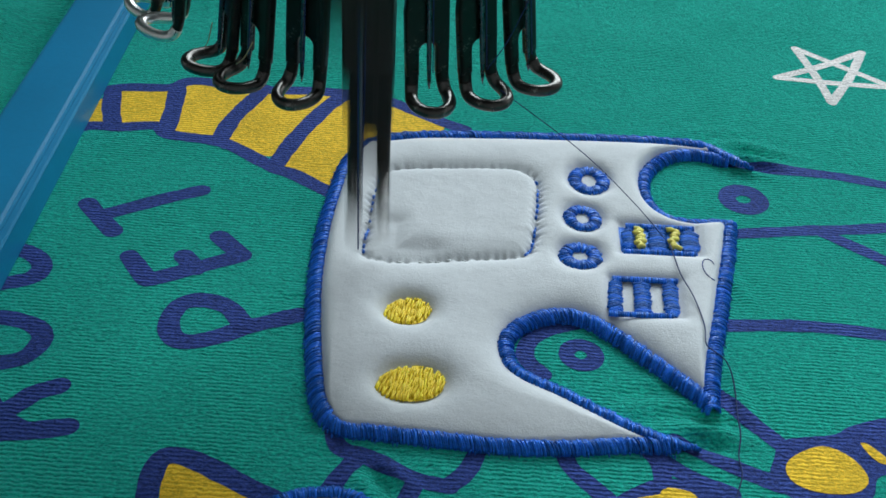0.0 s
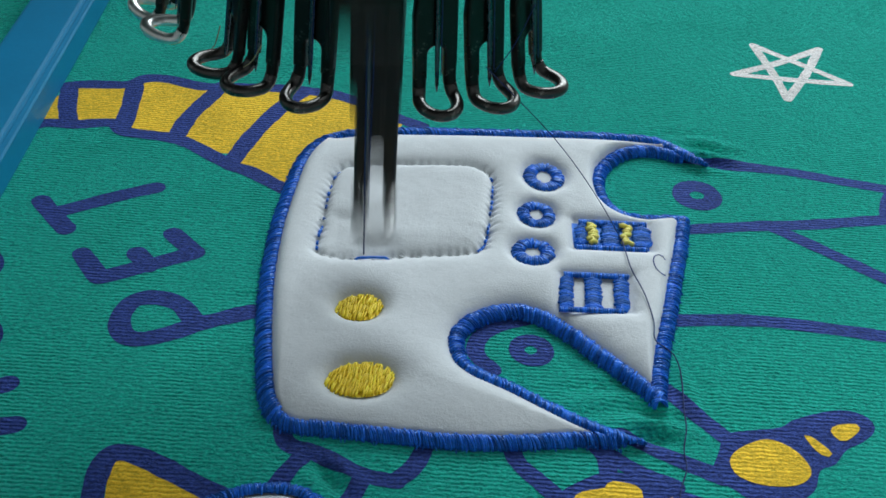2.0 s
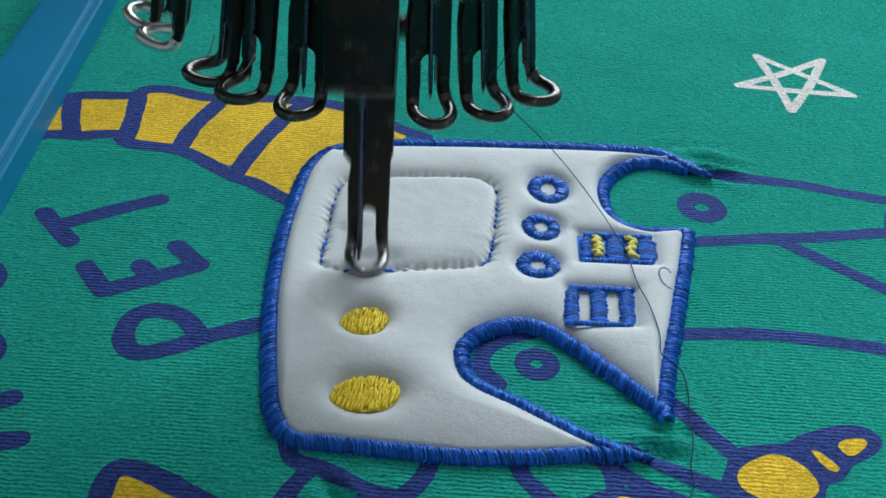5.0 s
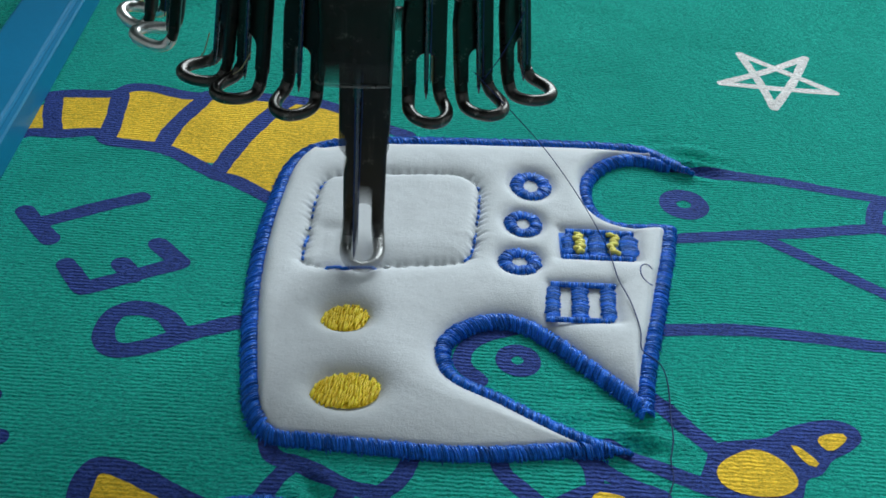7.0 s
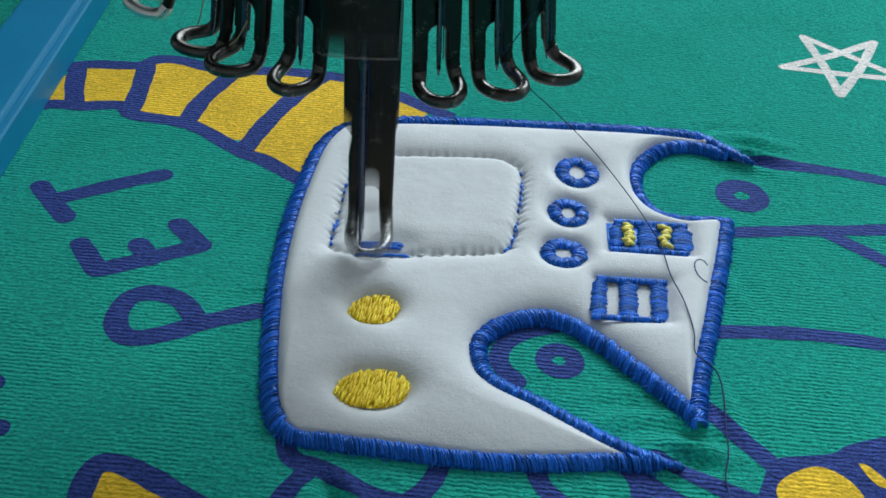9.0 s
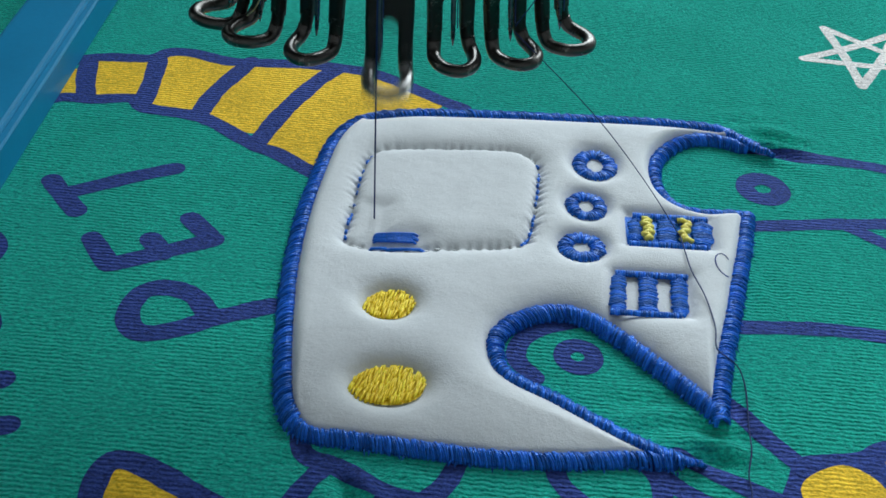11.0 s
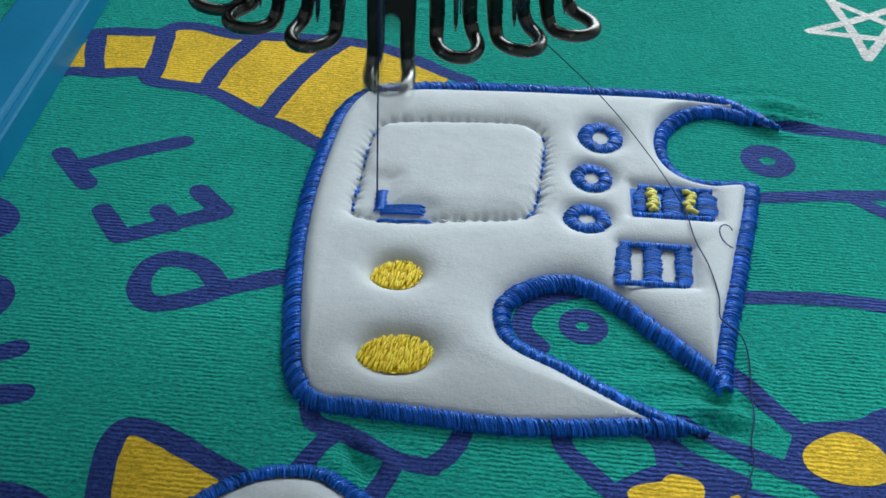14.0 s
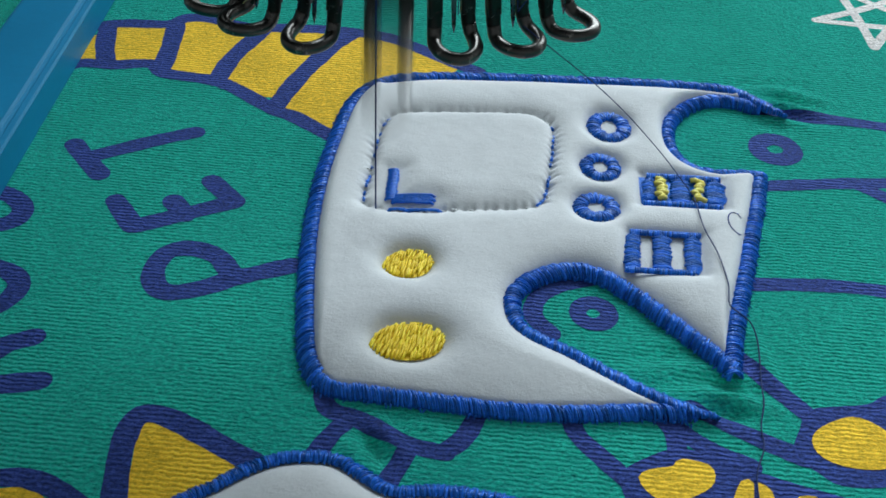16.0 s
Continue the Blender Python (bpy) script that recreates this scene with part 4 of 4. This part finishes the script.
# ---- needle head ----
def presser_foot():
    foot = thing("presser_foot", "worn steel presser foot with slotted plate and looped toe", "presser foot", "presser feet of the needle head")
    right = [(1.59, 0.95, 8.0), (1.59, 0.95, 6), (1.60, 0.94, 3.4), (1.66, 0.80, 2.1), (1.80, 0.35, 1.15), (1.92, -0.4, 0.78)]
    turn = [(1.92 * math.cos(a), -0.4 - 3.0 * math.sin(a), 0.7) for a in (math.pi * k / 8 for k in range(1, 8))]
    left = [(-x, y, z) for x, y, z in reversed(right)]
    line = smooth_line(right + turn + left, 0.3)
    thick = 0.69 + 0.05 * np.clip((line[:, 2] - 1.0) / 2.4, 0, 1)
    first, last = int(np.argmax(line[:, 2] < 1.9)), len(line) - int(np.argmax(line[::-1, 2] < 1.9))
    part("toe", swept(line[first - 1:last + 1], thick[first - 1:last + 1], 14, 0.9), CHROME, foot, "worn steel loop with rubbed edges")
    low = line[:, 2] < 3.9
    a, b = int(np.argmax(low)), len(line) - int(np.argmax(low[::-1]))
    part("leg", swept(line[a:first + 2], thick[a:first + 2], 14, 0.80), BLACK_STEEL, foot)
    part("leg", swept(line[last - 2:b], thick[last - 2:b], 14, 0.80), BLACK_STEEL, foot)
    # plate with the round top of the slot cut into it
    cut = [(0.86 * math.cos(a), 5.7 + 0.85 * math.sin(a)) for a in (math.pi * k / 10 for k in range(11))]
    edge = [(0.88, 3.0), (2.26, 3.0), (2.32, 6.1), (2.32, 13), (2.55, 14), (2.55, 26), (-2.85, 26), (-2.85, 13.6), (-2.0, 12.4), (-2.32, 10), (-2.32, 6.1), (-2.26, 3.0), (-0.88, 3.0)]
    rim = edge + cut[::-1]
    bm = bmesh.new()
    f = bm.faces.new([bm.verts.new((x, 0.36, z)) for x, z in rim])
    ext = bmesh.ops.extrude_face_region(bm, geom=[f])
    bmesh.ops.translate(bm, verts=[v for v in ext["geom"] if isinstance(v, bmesh.types.BMVert)], vec=(0, 1.18, 0))
    bmesh.ops.recalc_face_normals(bm, faces=bm.faces[:])
    bmesh.ops.bevel(bm, geom=[e for e in bm.edges if abs(e.verts[0].co.y - e.verts[1].co.y) < 0.01], offset=0.34, segments=3, affect='EDGES', profile=0.5)
    bm.verts.index_update()
    made = ([tuple(v.co) for v in bm.verts], [tuple(v.index for v in q.verts) for q in bm.faces])
    bm.free()
    part("plate", made, BLACK_STEEL, foot, "blackened steel plate with a slot", smooth=False)
    clamp = part("clamp", rounded_box(-4.8, -1.6, 22.3, 2.5, 3.4, 33, 0.6, 3), BLACK_STEEL, foot, "black clamp block on the needle bar")
    part("clamp_lip", swept(smooth_line([(-4.7, 2, 22.5), (-4.7, -1.6, 22.5), (1.9, -1.6, 22.5), (2.4, -1.5, 23.3), (2.5, -1.4, 31)], 0.4), 0.16, 8), MID_STEEL, clamp, "bright lower edge")
    part("clamp_screw", swept([(2.3, 0.5, 29), (3.4, 0.5, 29)], 1.2, 14), BLACK_STEEL, clamp)
    part("needle_bar", swept([(-1.4, 0.2, 30), (-1.4, 0.2, 74)], 1.5, 16), CHROME, foot, "polished steel needle bar")
    part("foot_rod", swept([(1.3, 1.6, 30), (1.3, 1.6, 74)], 1.1, 14), BLACK_STEEL, foot)
    return foot


def needle():
    nd = thing("needle", "thin steel sewing needle threaded in dark thread", "needle", "needles of the needle head")
    shaft = [(0, 0, 0.0), (0, 0, 0.9), (0, 0, 3.0), (0, 0, 20), (0, 0, 21), (0, 0, 30)]
    part("shaft", swept(shaft, [0.05, 0.20, 0.26, 0.28, 0.5, 0.5], 10), NEEDLE_STEEL, nd)
    part("thread", swept(smooth_line([(0.32, -0.32, 2.0), (0.36, -0.36, 10), (0.5, -0.3, 20), (0.3, -0.4, 30)], 1.0), 0.06, 5), NAVY_THREAD, nd, "dark thread running down the needle")
    return nd


TURRET = dict(radius=31.7, lean=0.205, step=0.234, start=-0.016, up=21.6, front=-3.5)
NEEDLE_Y = TURRET["front"] + 2.6


def place(k, up):
    """Pose of the k-th foot on the needle turret; 0 is the working one."""
    q = Vector((0, TURRET["front"] + TURRET["radius"], TURRET["up"])) * MM
    axis = Vector((0, -math.sin(TURRET["lean"]), math.cos(TURRET["lean"])))
    turn = Matrix.Translation(q) @ Matrix.Rotation(k * TURRET["step"] + (TURRET["start"] if k else 0), 4, axis) @ Matrix.Translation(-q)
    yaw = Matrix.Rotation(radians(k * (9 if k < 0 else 4)), 4, 'Z')
    shift = {3: (-1.2, -1.5), 2: (-0.65, -0.65), -1: (0, -0.1), -2: (0.35, -0.65), -3: (2.1, -1.85), -4: (0.7, -1.7), -5: (0.9, -3.6), -6: (1.6, -4.6)}.get(k, (0, 0))
    crowd = Matrix.Translation(Vector((shift[0], 0, shift[1])) * MM)
    return crowd @ turn @ Matrix.Translation(Vector((0, NEEDLE_Y, TURRET["up"] + up)) * MM) @ yaw


working_foot = presser_foot()
working_needle = needle()
for k in (-6, -5, -4, -3, -2, -1, 1, 2, 3):
    idle = copy_thing(working_foot, place(k, -1.0))
    # outer left toes are coloured paler to stand for mirrored window light
    if k < -3:
        tagged(idle, "steel presser foot, looped toe paler for the window's reflection")
        for o in idle.children:
            if o.name.startswith("toe"):
                o.material_slots[0].link = 'OBJECT'
                o.material_slots[0].material = WINDOW_BRIGHT
    copy_thing(working_needle, place(k, 0.6))
# the working toe takes the middle grade of steel, paler than the idle ones
for o in working_foot.children:
    if o.name == "toe":
        o.material_slots[0].link = 'OBJECT'
        o.material_slots[0].material = MID_STEEL
tagged(working_foot, "working steel presser foot with slotted plate, over the patch")
tagged(working_needle, "working steel needle over the padded patch")

case = thing("needle_case", "dark grey needle case of the embroidery machine", "machine head")
part("case_body", rounded_box(-48, -10, 68, 40, 44, 130, 6, 3), CASE_GREY, case, smooth=False)
# two unseen blocks added behind the case, keeping window light off the left cloth
part("shade_block_arm", rounded_box(-150, 20, 100, -46, 170, 160, 5, 2), CASE_GREY, case, smooth=False)
part("shade_block", rounded_box(-320, 150, 60, -26, 380, 330, 12, 3), CASE_GREY, case, "unseen grey block added to shade the left of the cloth", smooth=False)

# stray thread ends caught on the idle feet
STRAY = plain("straw_thread", (0.42, 0.33, 0.16), 0.6)


def stray_thread(a, b, sag, material, label):
    m = (a + b) / 2 + Vector((0, -0.4 * MM, -sag * MM))
    ob = link_mesh("stray_thread", *swept(smooth_line([tuple(p / MM) for p in (a, m, b)], 0.6), 0.06, 5), material)
    return tagged(ob, label, "thread")


stray_thread(place(3, 0) @ Vector((0, -0.3 * MM, 9 * MM)), place(2, 0) @ Vector((0, -0.8 * MM, 2.6 * MM)), 0.5, NAVY_THREAD, "dark thread slung between two idle needles")
stray_thread(place(-2, 0) @ Vector((0, -1.6 * MM, 1.6 * MM)), place(-2, 0) @ Vector((3.4 * MM, -2.2 * MM, 6.0 * MM)), 0.3, STRAY, "straw-coloured thread end caught on an idle foot")
stray_thread(place(-3, 0) @ Vector((0.2 * MM, -1.6 * MM, 1.8 * MM)), place(-3, 0) @ Vector((4.2 * MM, -2.0 * MM, 7.0 * MM)), 0.4, STRAY, "straw-coloured thread end caught on an idle foot")

# dark thread from the working needle to the cloth
down_thread = link_mesh("needle_thread", *swept(smooth_line([(-1.0, NEEDLE_Y - 0.1, 0.5), (-1.1, NEEDLE_Y - 0.2, 20), (-1.1, NEEDLE_Y - 0.1, 44)], 2), 0.09, 6), NAVY_THREAD)
tagged(down_thread, "dark thread stretched from needle to patch", "thread")

# slack thread from an idle needle down to the patch
LOOSE_LONG = 30.0
slack = smooth_line([(0, 0, 0), (0.3, 0.9, 0.28 * LOOSE_LONG), (0.2, 1.1, 0.6 * LOOSE_LONG), (0, 0, LOOSE_LONG)], 1.0)
loose_thread = link_mesh("loose_thread", *swept(slack, 0.055, 5), NAVY_THREAD)
tagged(loose_thread, "slack dark thread from idle needle to the patch", "thread")

# ---- what moves ----
# seconds and the needle's place in its stroke: 0 is down, 0.5 is up
STROKE = [(0, 0.23), (0.5, -0.22), (1, 0.25), (1.5, -0.27), (2, 0.22), (2.5, -0.24), (3, 0.2), (3.5, -0.24), (4, 0.16), (6.5, 0.33), (7, -0.12), (7.5, 0.34), (8, -0.12), (8.5, 0.33), (9, -0.13),
          (11.5, -0.01), (12, 0.41), (12.5, 0.0), (13, 0.43), (13.5, -0.02), (14, 0.40), (14.5, -0.02), (15, 0.39), (15.5, -0.03), (16, 0.41)]
RATE = 9.0


def stroke_phase(times):
    ts, total = [STROKE[0][0]], [STROKE[0][1]]
    for (t0, p0), (t1, p1) in zip(STROKE, STROKE[1:]):
        want = RATE * (t1 - t0)
        step = (p1 - p0) % 1.0
        ts.append(t1)
        total.append(total[-1] + step + round(want - step))
    return np.interp(times, ts, total)


def motions():
    jump = {8.5: (0.2, 0.35), 12: (0.65, 0.3), 13: (0.3, 0.15), 15: (0.15, 0.5)}
    way = []
    for t, x, y in HOOP_PATH:
        a, b = jump.get(t, (0, 0))
        if a or b:
            way.append((t - 1 / FPS, Matrix.Translation(((x - a) * MM, (y - b) * MM, 0))))
        way.append((t, Matrix.Translation((x * MM, y * MM, 0))))
        if a or b:
            way.append((t + 1 / FPS, Matrix.Translation(((x + a) * MM, (y + b) * MM, 0))))
    walk(shirt, way)
    walk(hoop, way)
    times = [k / FPS for k in range(int(16 * FPS) + 1)]
    rise = [((1 - math.cos(2 * math.pi * p)) / 2) ** 1.35 for p in stroke_phase(times)]
    top = TURRET["up"] - 1.9
    walk(working_foot, [(t, Matrix.Translation((0, NEEDLE_Y * MM, (1.0 + (top - 1.0) * r) * MM))) for t, r in zip(times, rise)])
    walk(working_needle, [(t, Matrix.Translation((-0.9 * MM, NEEDLE_Y * MM, (0.3 + (top + 1.7) * r) * MM))) for t, r in zip(times, rise)])
    hang = place(2, 0) @ Vector((0, -2.2 * MM, 1.5 * MM))
    rows = []
    for t, x, y in HOOP_PATH:
        foot_of = Vector(((32.3 + x) * MM, (1.2 + y) * MM, 2.0 * MM))
        rows.append((t, Matrix.Translation(foot_of) @ (hang - foot_of).to_track_quat("Z", "Y").to_matrix().to_4x4()))
    walk(loose_thread, rows)
    for ob, t in SEWN:
        low, high = Matrix.Translation((0, 0, -1.0 * MM)), Matrix.Identity(4)
        walk(ob, [(0, low), (t - 0.15, low), (t, high), (16, high)])


motions()
